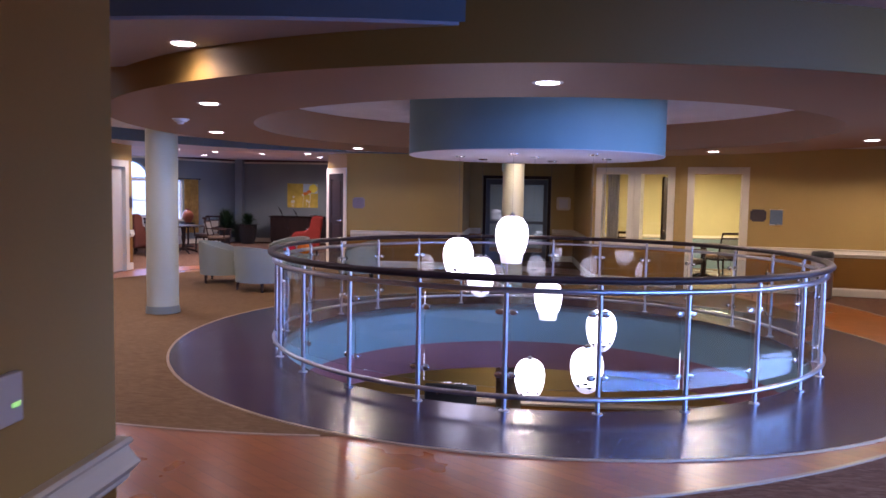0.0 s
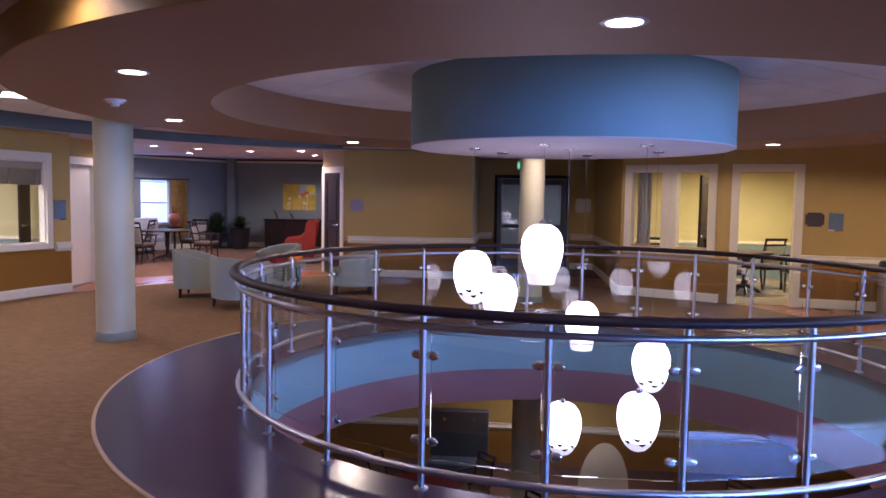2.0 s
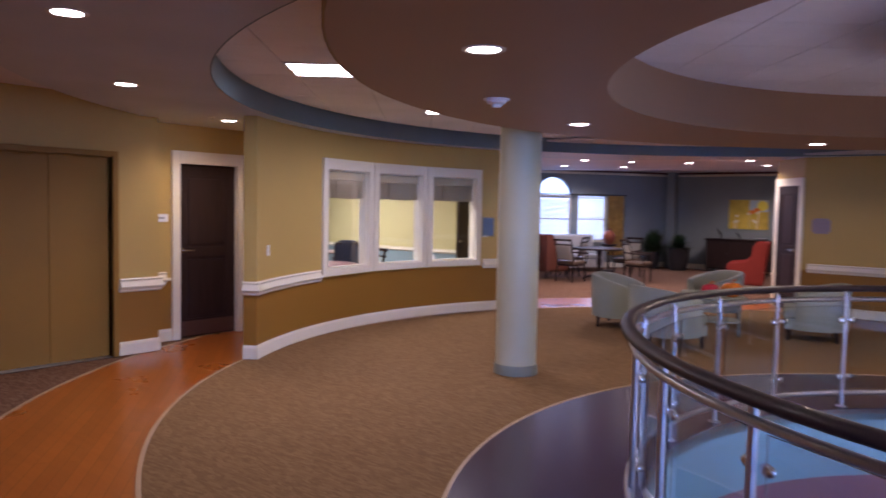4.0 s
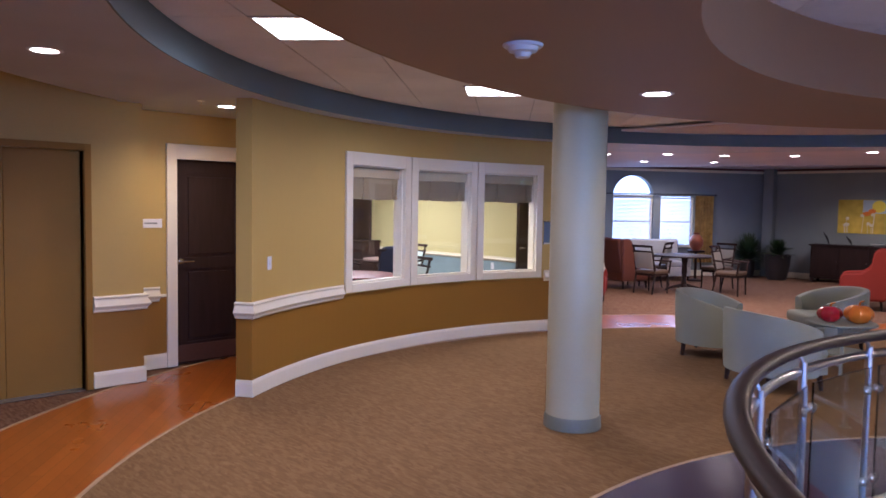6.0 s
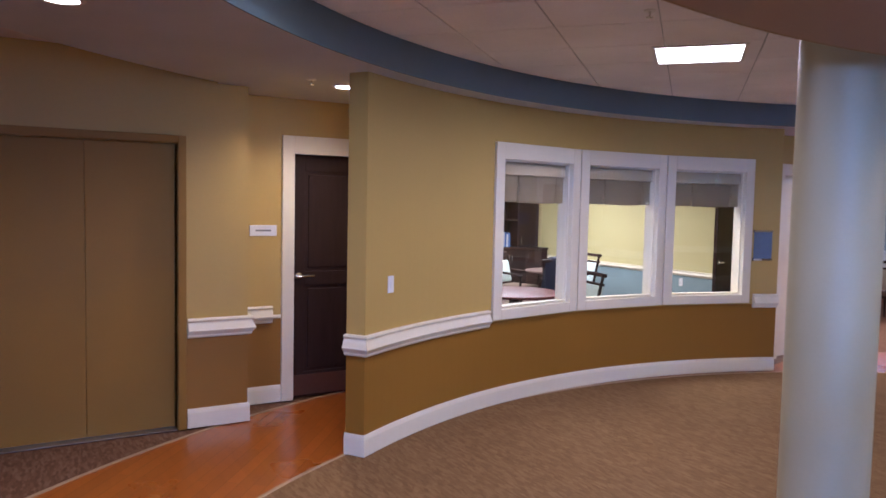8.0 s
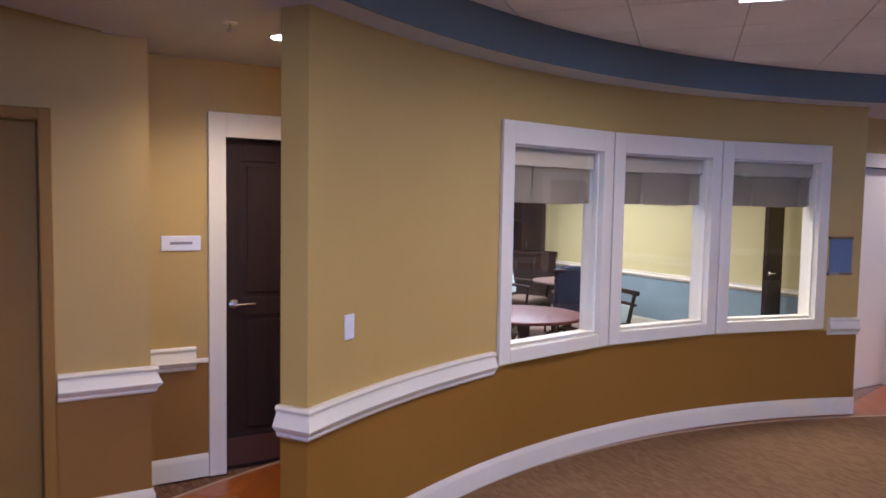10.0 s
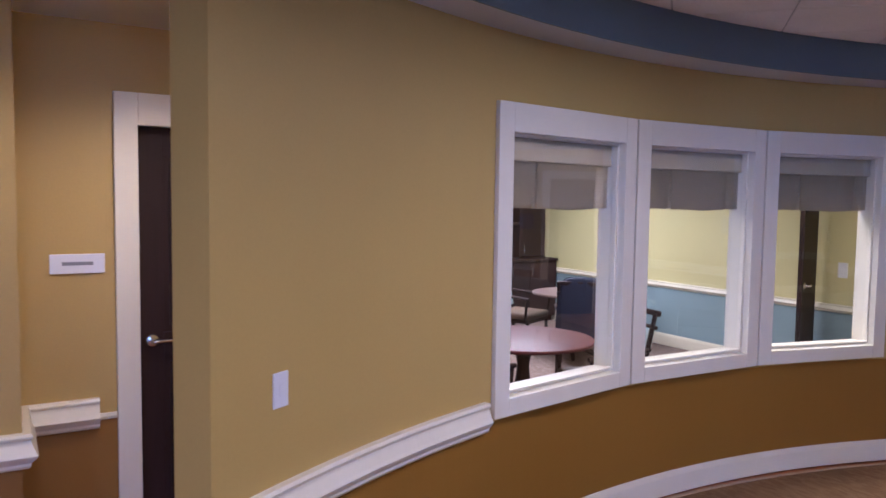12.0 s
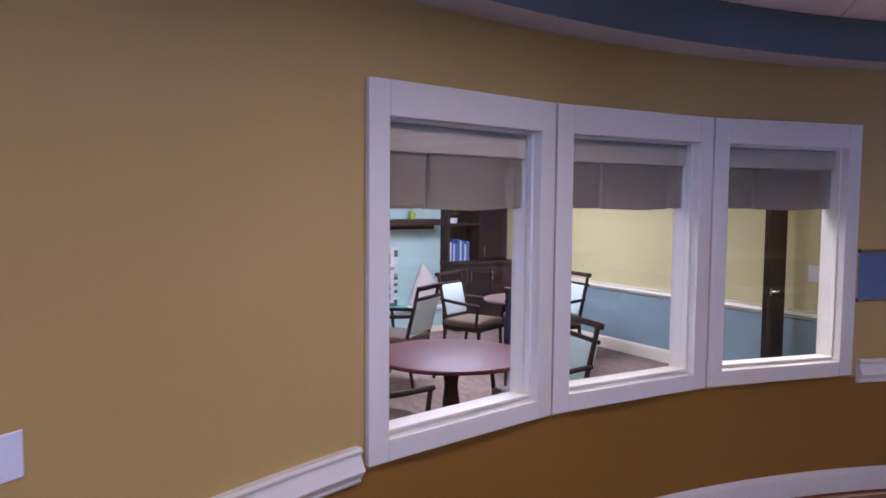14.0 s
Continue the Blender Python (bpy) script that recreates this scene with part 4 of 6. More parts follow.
door1 = tagged(new("door_1"), "closed espresso panelled staff door with white casing", kind="structure")
door1.matrix_world = wall_pose((-8.0, 8.77), (0, 1))
part("door_casing", casing(1.01, 2.265, 0.105, 0.0, False, 0.15), M_WHITE, door1, smooth=False)
part("jamb", frame_lining(-0.405, 0.405, 0.0, 2.12, 0.15, 0.018, False), M_WHITE, door1, smooth=False)
leaf = panel_door(door1, 0.81, 2.11)
leaf.matrix_basis = pose(-0.405, 0.06, 0.006)
for c_ in leaf.children:
    c_.matrix_basis = pose(0, -0.0005, 0)
lever(door1, -0.335, 0.048, 1.07)
part("kick_plate", box(-0.385, 0.044, 0.02, 0.385, 0.047, 0.20, 0.001), material("bronze_kick_plate", (0.16, 0.09, 0.07), 0.35, 0.6), door1, "brown metal kick plate", smooth=False)

sign = thing("door_sign", wall_pose((-8.0, 8.105), (0, 1)), "white plastic door sign with one grey line of print", "sign")
part("plate", box(-0.115, -0.012, 1.42, 0.115, 0.0, 1.51, 0.003), M_PLATE, sign, smooth=False)
part("print_line", box(-0.065, -0.0135, 1.458, 0.065, -0.012, 1.474), material("grey_print", (0.25, 0.25, 0.27), 0.6), sign, smooth=False)

# dark door in the pier at the lounge's mouth
pv = (PD0 - PD1).normalized()
pm = (PD0 + PD1) / 2
door2 = tagged(new("door_2"), "dark wooden door in a white casing beside the lounge", kind="structure")
door2.matrix_world = wall_pose(pm, pv)
part("door_casing", casing(1.0, 2.25, 0.13), M_WHITE, door2, smooth=False)
leaf = panel_door(door2, 0.74, 2.12)
leaf.matrix_basis = pose(-0.37, -0.014, 0.0)
for c_ in leaf.children:
    c_.matrix_basis = pose(0, -0.0005, 0)
lever(door2, 0.27, -0.026, 1.03, -1)

# cased doorway with a white door past the curved wall
door3 = tagged(new("door_3"), "white door standing in a white cased doorway", kind="structure")
door3.matrix_world = wall_pose((-7.27, 14.29), (0, 1))
part("door_casing", casing(0.98, 2.25, 0.13), M_WHITE, door3, smooth=False)
part("jamb", frame_lining(-0.36, 0.36, 0.0, 2.12, 0.15, 0.018, False), M_WHITE, door3, smooth=False)
part("door_leaf", box(-0.36, 0.06, 0.005, 0.36, 0.10, 2.115, 0.003), M_WHITE, door3, smooth=False)
for z_ in (0.25, 1.05, 1.85):
    part("hinge", rod((-0.352, 0.055, z_ - 0.05), (-0.352, 0.055, z_ + 0.05), 0.008), M_NICKEL, door3)

# ---- switches and boards


def switch_plate(m, label):
    s = thing("light_switch", m, label, "light switch")
    part("plate", box(-0.036, -0.007, -0.06, 0.036, 0.0, 0.06, 0.003), M_PLATE, s, smooth=False)
    part("rocker", box(-0.010, -0.011, -0.022, 0.010, -0.007, 0.022, 0.002), M_PLATE, s, smooth=False)
    return s


pa = radians(209.6)
switch_plate(wall_pose((W[0] + RW * math.cos(pa), W[1] + RW * math.sin(pa)), (math.sin(pa), -math.cos(pa))) @ pose(0, 0, 1.147), "white plastic light switch on the curved yellow wall")
th = thing("wall_keypad", wall_pose((-0.66, 1.96), (0, 1)) @ pose(0, 0, 1.105), "white wall keypad with a small green light", "keypad")
part("case", box(-0.05, -0.026, -0.065, 0.05, 0.0, 0.065, 0.006), M_PLATE, th, smooth=False)
part("indicator", box(0.005, -0.028, -0.022, 0.034, -0.0255, -0.010, 0.001), glow("green_indicator", (0.25, 0.8, 0.05), 0.6), th, "small green lit indicator", smooth=False)


def notice_board(m, w, h, clips=True):
    n = thing("notice_board", m, "blue notice sign with silver rails on the wall", "sign")
    part("panel", box(-w / 2, -0.008, -h / 2, w / 2, 0.0, h / 2, 0.001), material("blue_sign_face", (0.13, 0.19, 0.28), 0.4), n, smooth=False)
    for z_ in (-h / 2, h / 2):
        part("rail", box(-w / 2 - 0.004, -0.014, z_ - 0.010, w / 2 + 0.004, 0.0, z_ + 0.010, 0.002), M_NICKEL, n, smooth=False)
        if clips:
            part("end_cap", box(-w / 2 - 0.012, -0.016, z_ - 0.012, -w / 2 - 0.003, 0.0, z_ + 0.012, 0.001), M_BLACK, n, smooth=False)
    return n


pa = radians(159.6)
notice_board(wall_pose((W[0] + RW * math.cos(pa), W[1] + RW * math.sin(pa)), (math.sin(pa), -math.cos(pa))) @ pose(0, 0, 1.345), 0.21, 0.30)
rv = (p3 - p2).normalized()
notice_board(wall_pose(p2 + rv * 0.37, rv) @ pose(0, 0, 1.365), 0.21, 0.27, False)


def plaque(m, w, h, mat, label):
    n = thing("wall_plaque", m, label, "plaque")
    b = box(-w / 2, -0.014, -h / 2 + 0.03, w / 2, 0.0, h / 2 - 0.03, 0.006)
    box(-w / 2 + 0.03, -0.0135, -h / 2, w / 2 - 0.03, 0.0, h / 2, 0.006, b)
    part("plate", b, mat, n, smooth=False)
    part("inset", box(-w * 0.32, -0.017, -h / 2 + 0.05, w * 0.32, -0.013, h / 2 - 0.05, 0.002), M_PLATE if mat is M_WHITE else mat, n, smooth=False)
    return n


M_BRONZE = material("dark_bronze", (0.06, 0.045, 0.05), 0.4, 0.3)
plaque(wall_pose(p2 + rv * 0.07, rv) @ pose(0, 0, 1.39), 0.27, 0.22, M_BRONZE, "dark bronze shaped plaque on the yellow wall")
plaque(wall_pose((-2.87, 16.8), (1, 0)) @ pose(0, 0, 1.455), 0.28, 0.25, material("lilac_plaque", (0.30, 0.24, 0.29), 0.5), "lilac-grey room plaque on the yellow wall")
plaque(wall_pose((-7.27, 14.88), (0, 1)) @ pose(0, 0, 1.40), 0.12, 0.26, M_BRONZE, "dark bronze narrow plaque beside the white doorway")
plaque(wall_pose((1.93, 19.5), (1, 0)) @ pose(0, 0, 1.5), 0.36, 0.34, M_WHITE, "cream shaped plaque on the alcove wall")

# ---- alcove glass doors, exit sign
ad = tagged(new("door_4"), "pair of dark-framed glass doors in the alcove", kind="structure")
ad.matrix_world = wall_pose((0.725, 19.5), (1, 0))
part("door_casing", casing(1.75, 2.2, 0.08), M_DARKWOOD, ad, smooth=False)
for s_ in (-1, 1):
    x0 = min(0, s_ * 0.79)
    b = box(x0, 0.02, 0, x0 + 0.10, 0.06, 2.1, 0.003)
    box(x0 + 0.69, 0.02, 0, x0 + 0.79, 0.06, 2.1, 0.003, b)
    box(x0 + 0.10, 0.021, 0, x0 + 0.69, 0.059, 0.22, 0.003, b)
    box(x0 + 0.10, 0.021, 1.97, x0 + 0.69, 0.059, 2.1, 0.003, b)
    box(x0 + 0.10, 0.021, 0.95, x0 + 0.69, 0.059, 1.03, 0.003, b)
    lf = part("door_leaf", b, material("slate_door_paint", (0.09, 0.10, 0.13), 0.4), ad, smooth=False)
    g = part("pane", box(x0 + 0.10, 0.037, 0.22, x0 + 0.69, 0.043, 1.97), M_PANE, lf, smooth=False)
    g.visible_shadow = False
ex = thing("exit_sign", pose(0.50, 16.1, 2.27), "green lit exit sign on the alcove ceiling", "exit sign")
part("housing", box(-0.13, -0.02, -0.075, 0.13, 0.02, 0.085, 0.004), M_PLATE, ex, smooth=False)
part("stem", rod((0, 0, 0.10), (0, 0, 0.33), 0.008), M_PLATE, ex)
fc = bpy.data.curves.new("letters", "FONT")
fc.body, fc.size, fc.align_x, fc.align_y, fc.extrude = "EXIT", 0.11, "CENTER", "CENTER", 0.001
fc.materials.append(M_EXIT)
ft = new("letters", fc)
ft.parent = ex
ft.matrix_basis = pose(0, -0.022, 0, 90, 0, 0)

# ---- unseen casings added round the daylight lamps of the entrance side
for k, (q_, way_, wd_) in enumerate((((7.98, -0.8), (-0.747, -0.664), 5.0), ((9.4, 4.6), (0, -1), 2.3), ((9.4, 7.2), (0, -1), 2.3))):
    wd8 = tagged(new("window_%d" % (k + 8)), "tall white casing added round an unseen daylight lamp", kind="structure")
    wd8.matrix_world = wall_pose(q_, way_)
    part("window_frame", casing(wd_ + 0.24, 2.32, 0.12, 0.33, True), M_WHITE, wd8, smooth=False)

# ---- right-hand windows and doorway
for k in range(2):
    wn_ = tagged(new("window_%d" % (k + 4)), "white-cased interior window to a yellow room", kind="structure")
    wn_.matrix_world = wall_pose(p0 + u * (0.445 + 0.77 * k), u)
    part("window_frame", casing(0.765, 1.50, 0.125, 0.75, True), M_WHITE, wn_, smooth=False)
    part("jamb", frame_lining(-0.265, 0.265, 0.86, 2.125, 0.2), M_WHITE, wn_, smooth=False)
    g = part("pane", box(-0.265, 0.08, 0.86, 0.265, 0.086, 2.125), M_PANE, wn_, smooth=False)
    g.visible_shadow = False


def curtain(m, w, h, mat, label, folds=6):
    c = thing("curtain", m, label, "curtain")
    b = bmesh.new()
    n = folds * 8
    rows = [[b.verts.new((w * k / n, 0.03 * math.sin(2 * math.pi * folds * k / n) * (0.7 + 0.3 * math.sin(k)), z)) for k in range(n + 1)] for z in (0, h * 0.5, h)]
    for a, c_ in zip(rows, rows[1:]):
        for k in range(n):
            b.faces.new((a[k], a[k + 1], c_[k + 1], c_[k]))
    bmesh.ops.solidify(b, geom=b.faces[:], thickness=0.004)
    part("cloth", b, mat, c)
    return c


M_GREYCLOTH = material("grey_white_curtain_cloth", (0.42, 0.41, 0.42), 0.85, grain=200, bump=0.3)
curtain(wall_pose(p0 + u * 0.20, u) @ pose(0, 0.26, 0.35), 0.24, 1.82, M_GREYCLOTH, "grey-white gathered curtain beside the window", 4)
dr = tagged(new("door_5"), "open white-cased doorway to the yellow room", kind="structure")
dr.matrix_world = wall_pose(p1 + v * 0.665, v)
part("door_casing", casing(1.06, 2.25, 0.125), M_WHITE, dr, smooth=False)
part("jamb", frame_lining(-0.405, 0.405, 0.0, 2.125, 0.18, 0.018, False), M_WHITE, dr, smooth=False)
od = tagged(new("door_6"), "dark wooden door standing open in the yellow room", kind="structure")
od.matrix_world = pose(3.62, 15.4, 0.004, 0, 0, 68)
panel_door(od, 0.8, 2.1)
lever(od, 0.08, -0.012, 1.0)

# ---- seating


def dining_chair(m, pad, seat_mat, label, group, arms=True):
    """A wooden armchair with a padded back and seat; the sitter faces -y."""
    ch = thing("dining_chair", m, label, "chair", group)
    w, d = 0.25, 0.24
    part("seat", turned(box(-w, -d, 0.40, w, d, 0.475, 0.03, seg=3), Matrix.Identity(4)), seat_mat, ch, "padded seat")
    part("seat_frame", box(-w + 0.02, -d + 0.02, 0.355, w - 0.02, d - 0.02, 0.402, 0.006), M_DARKWOOD, ch, smooth=False)
    for sx in (-1, 1):
        part("leg", rod((sx * (w - 0.03), -d + 0.03, 0.38), (sx * (w - 0.03), -d + 0.02, 0.0), 0.021, seg=8, r2=0.015), M_DARKWOOD, ch)
        b = rod((sx * (w - 0.03), d + 0.05, 0.0), (sx * (w - 0.03), d - 0.03, 0.42), 0.016, seg=8, r2=0.021)
        rod((sx * (w - 0.03), d - 0.03, 0.42), (sx * (w - 0.04), d + 0.10, 0.96), 0.021, b, 8, 0.017)
        part("leg", b, M_DARKWOOD, ch)
        if arms:
            b = rod((sx * (w + 0.01), -d + 0.04, 0.40), (sx * (w + 0.02), -d + 0.01, 0.64), 0.016, seg=8)
            rod((sx * (w + 0.02), -d - 0.02, 0.645), (sx * (w + 0.02), 0.05, 0.665), 0.018, b, 8)
            rod((sx * (w + 0.02), 0.05, 0.665), (sx * (w - 0.03), d + 0.05, 0.68), 0.018, b, 8)
            part("arm", b, M_DARKWOOD, ch)
    tilt = pose(0, d - 0.005, 0.44, -14, 0, 0)
    part("backrest", turned(box(-w + 0.045, -0.025, 0.06, w - 0.045, 0.02, 0.40, 0.018, seg=3), tilt), pad, ch, "padded back")
    b = box(-w + 0.02, -0.016, 0.50, w - 0.02, 0.016, 0.545, 0.008)
    box(-w + 0.02, -0.014, 0.40, w - 0.02, 0.014, 0.43, 0.006, b)
    part("top_rail", turned(b, tilt), M_DARKWOOD, ch)
    return ch


def tub_chair(m, mat, label):
    """A low upholstered tub chair, open towards -y."""
    ch = thing("tub_chair", m, label, "armchair", "tub chairs by the opening")
    n = 26
    b = bmesh.new()
    rings = []
    for k in range(n + 1):
        f = k / n
        a = radians(-32 + 244 * f)
        rise = 0.75 - 0.17 * (1 - math.sin(math.pi * f)) ** 1.2
        rx, ry = 0.45, 0.42
        cx, sy = math.cos(a), math.sin(a)
        ring = []
        for rr, z in ((1.0, 0.15), (1.03, 0.40), (1.05, rise - 0.04), (1.03, rise - 0.005), (0.97, rise), (0.88, rise - 0.01), (0.82, rise - 0.05), (0.78, 0.38), (0.78, 0.15)):
            ring.append(b.verts.new((rx * rr * cx, ry * rr * sy, z)))
        rings.append(ring)
    for p, q in zip(rings, rings[1:]):
        for j in range(len(p)):
            b.faces.new((p[j], p[(j + 1) % len(p)], q[(j + 1) % len(p)], q[j]))
    b.faces.new(rings[0])
    b.faces.new(rings[-1])
    part("tub_shell", b, mat, ch)
    part("seat_cushion", box(-0.34, -0.38, 0.28, 0.34, 0.27, 0.42, 0.05, seg=4), mat, ch)
    part("seat_base", box(-0.35, -0.36, 0.15, 0.35, 0.27, 0.285, 0.012), mat, ch)
    for x, y in ((-0.31, -0.29), (0.31, -0.29), (-0.29, 0.26), (0.29, 0.26)):
        part("leg", rod((x, y, 0.16), (x * 1.04, y * 1.04, 0.0), 0.028, seg=8, r2=0.020), M_DARKWOOD, ch)
    return ch


def round_table(m, r, top, label, h=0.74):
    t = thing("round_table", m, label, "table")
    part("tabletop", lathe([(0, h - 0.035), (r - 0.05, h - 0.035), (r - 0.01, h - 0.028), (r, h - 0.015), (r - 0.006, h - 0.003), (r - 0.02, h), (0, h)], 48), top, t)
    part("pedestal", lathe([(0.05, 0.06), (0.07, 0.10), (0.055, 0.16), (0.035, 0.24), (0.06, 0.40), (0.045, 0.52), (0.07, h - 0.06), (0.12, h - 0.035), (0, h - 0.035)], 24), M_DARKWOOD, t)
    for k in range(4):
        a = radians(45 + 90 * k)
        b = rod((0, 0, 0.13), (0.5 * r * math.cos(a), 0.5 * r * math.sin(a), 0.05), 0.035, seg=8, r2=0.025)
        rod((0.5 * r * math.cos(a), 0.5 * r * math.sin(a), 0.05), (0.62 * r * math.cos(a), 0.62 * r * math.sin(a), 0.0), 0.025, b, 8, 0.02)
        part("foot", b, M_DARKWOOD, t)
    return t


# lounge by the opening: tub chairs round a low table
for x, y, deg in ((-4.67, 13.37, -78), (-3.60, 12.36, -28), (-3.96, 15.0, 135), (-2.35, 14.25, 105)):
    tub_chair(pose(x, y, 0, 0, 0, deg + 180), M_SAGE, "sage grey upholstered tub chair with dark legs on carpet")
lt = thing("side_table", pose(-3.35, 13.55, 0), "low round sage-grey side table on the carpet", "table")
part("tabletop", lathe([(0, 0.50), (0.33, 0.50), (0.35, 0.515), (0.34, 0.53), (0, 0.53)], 32), M_SAGE, lt)
part("lower_shelf", lathe([(0, 0.20), (0.27, 0.20), (0.27, 0.22), (0, 0.22)], 32), M_SAGE, lt)
for k in range(4):
    a = radians(90 * k + 20)
    part("leg", rod((0.25 * math.cos(a), 0.25 * math.sin(a), 0.0), (0.25 * math.cos(a), 0.25 * math.sin(a), 0.50), 0.02, seg=8), M_SAGE, lt)
M_ORANGE = material("orange_red_glass", (0.75, 0.10, 0.02), 0.12, grain=6, vary=0.4, second=(0.85, 0.30, 0.03), spec=0.7, coat=0.5)
M_REDGLASS = material("crimson_blown_glass", (0.42, 0.012, 0.03), 0.1, grain=6, vary=0.35, spec=0.7, coat=0.5)


def glass_pumpkin(m, r_, mat, label):
    """A squat ribbed blown-glass pumpkin with a short curled stem."""
    g = thing("glass_pumpkin", m, label, "ornament", "glass pumpkins")
    b = bmesh.new()
    rows = []
    for j in range(1, 12):
        f = math.pi * j / 12
        rows.append([b.verts.new((r_ * math.sin(f) * (1 - 0.09 * abs(math.cos(4 * t_))) * math.cos(t_), r_ * math.sin(f) * (1 - 0.09 * abs(math.cos(4 * t_))) * math.sin(t_), r_ * 0.74 * (0.966 - math.cos(f)) - 0.12 * r_ * math.exp(-8 * math.sin(f) ** 2) * (1 if j > 6 else 0))) for t_ in (2 * math.pi * k / 48 for k in range(48))])
    for p, q in zip(rows, rows[1:]):
        for k in range(48):
            b.faces.new((p[k], p[(k + 1) % 48], q[(k + 1) % 48], q[k]))
    b.faces.new(rows[0][::-1])
    b.faces.new(rows[-1])
    part("body", b, mat, g)
    st = rod((0, 0, r_ * 1.25), (0.01, 0, r_ * 1.55), 0.014, seg=8, r2=0.010)
    rod((0.01, 0, r_ * 1.55), (0.045, 0.01, r_ * 1.66), 0.010, st, 8, 0.006)
    part("stem", st, M_ORANGE, g, "curled glass stem")
    return g


glass_pumpkin(pose(-3.43, 13.42, 0.53), 0.125, M_REDGLASS, "crimson blown glass pumpkin on the side table")
glass_pumpkin(pose(-3.19, 13.55, 0.53), 0.145, M_ORANGE, "orange blown glass pumpkin on the side table")

# dining group in the lounge
round_table(pose(-8.19, 19.35, 0), 0.62, M_DARKWOOD, "dark round dining table in the lounge")
for dx, dy, deg in ((-0.20, -0.95, 200), (0.95, 0.1, 120), (0.25, 0.95, 20), (-0.90, 0.30, -55)):
    dining_chair(pose(-8.19 + dx, 19.35 + dy, 0, 0, 0, deg - 25), M_TAUPEFAB, M_SEATFAB, "dark wooden dining chair with oatmeal back in the lounge", "chairs at the lounge table")

# sofa below the windows, red chairs
sofa = thing("sofa", wall_pose(Q - lu * 3.65 + Vector((lu.y, -lu.x)) * 0.75, lu), "pale grey upholstered sofa below the lounge windows", "sofa")
M_PALEGREY = material("pale_grey_upholstery", (0.55, 0.55, 0.54), 0.85, grain=220, vary=0.1, bump=0.3)
part("sofa_base", box(-0.95, -0.40, 0.10, 0.95, 0.42, 0.32, 0.02), M_PALEGREY, sofa)
part("backrest", box(-0.95, 0.22, 0.30, 0.95, 0.44, 0.95, 0.06, seg=4), M_PALEGREY, sofa)
for s_ in (-1, 1):
    part("arm", box(s_ * 0.86 - 0.11, -0.40, 0.30, s_ * 0.86 + 0.11, 0.40, 0.62, 0.05, seg=4), M_PALEGREY, sofa)
    part("seat_cushion", box(s_ * 0.37 - 0.37, -0.40, 0.32, s_ * 0.37 + 0.37, 0.22, 0.46, 0.04, seg=4), M_PALEGREY, sofa)
for x in (-0.9, 0.9):
    for y in (-0.35, 0.38):
        part("leg", rod((x, y, 0.1), (x, y, 0.0), 0.025, seg=8), M_DARKWOOD, sofa)


def wing_chair(m, mat, label):
    ch = thing("wing_chair", m, label, "armchair")
    part("seat_base", box(-0.34, -0.34, 0.16, 0.34, 0.34, 0.34, 0.02), mat, ch)
    part("seat_cushion", box(-0.27, -0.36, 0.34, 0.27, 0.24, 0.47, 0.04, seg=4), mat, ch)
    part("backrest", turned(box(-0.31, -0.06, 0.0, 0.31, 0.07, 0.74, 0.05, seg=4), pose(0, 0.28, 0.32, -9, 0, 0)), mat, ch)
    for s_ in (-1, 1):
        b = bmesh.new()
        out = [(-0.36, 0.18), (-0.36, 0.56), (-0.30, 0.62), (-0.02, 0.64), (0.10, 0.74), (0.14, 0.98), (0.24, 1.06), (0.40, 1.04), (0.36, 0.18)]
        vs = [b.verts.new((s_ * 0.31, y, z)) for y, z in out]
        f = b.faces.new(vs)
        g = bmesh.ops.extrude_face_region(b, geom=[f])
        for v_ in g["geom"]:
            if isinstance(v_, bmesh.types.BMVert):
                v_.co.x += s_ * 0.08
        bmesh.ops.bevel(b, geom=b.edges[:], offset=0.02, segments=3, affect="EDGES")
        part("wing", b, mat, ch)
    for x, y in ((-0.29, -0.29), (0.29, -0.29), (-0.28, 0.28), (0.28, 0.28)):
        part("leg", rod((x, y, 0.17), (x * 1.05, y * 1.05, 0.0), 0.025, seg=8, r2=0.016), M_DARKWOOD, ch)
    return ch


wing_chair(pose(-4.85, 19.45, 0, 0, 0, -75), M_RED, "brick red wing chair beside the lounge sideboard")
wing_chair(pose(-9.3, 18.9, 0, 0, 0, 160), material("rust_leather", (0.17, 0.055, 0.035), 0.45, grain=80), "rust brown armchair beside the lounge sofa")
wing_chair(pose(-8.33, 16.02, 0, 0, 0, 120), M_RED, "brick red wing chair near the lounge entrance")
wing_chair(pose(7.75, 13.0, 0, 0, 0, 10), M_RED, "brick red armchair against the yellow wall")

# sideboard with ornaments, painting
sb = thing("sideboard", pose(-6.0, 24.08, 0), "dark espresso wooden sideboard against the grey lounge wall", "sideboard")
part("carcass", box(-1.3, -0.22, 0.08, 1.3, 0.24, 0.87, 0.006), M_DARKWOOD, sb, smooth=False)
part("top", box(-1.34, -0.25, 0.87, 1.34, 0.245, 0.90, 0.006), M_DARKWOOD, sb, smooth=False)
for k in range(4):
    d_ = part("door", box(-1.26 + 0.635 * k, -0.236, 0.13, -1.26 + 0.60 + 0.635 * k, -0.22, 0.83, 0.004), M_DARKWOOD, sb, smooth=False)
    part("knob", lathe([(0, 0), (0.012, 0.005), (0.014, 0.015), (0, 0.022)], 12, at=(0, 0, 0)), M_NICKEL, d_).matrix_basis = pose(-0.70 + 0.635 * k, -0.236, 0.5, 90, 0, 0)
for x in (-1.25, 1.25):
    for y in (-0.18, 0.2):
        part("leg", box(x - 0.03, y - 0.03, 0, x + 0.03, y + 0.03, 0.085, 0.004), M_DARKWOOD, sb, smooth=False)
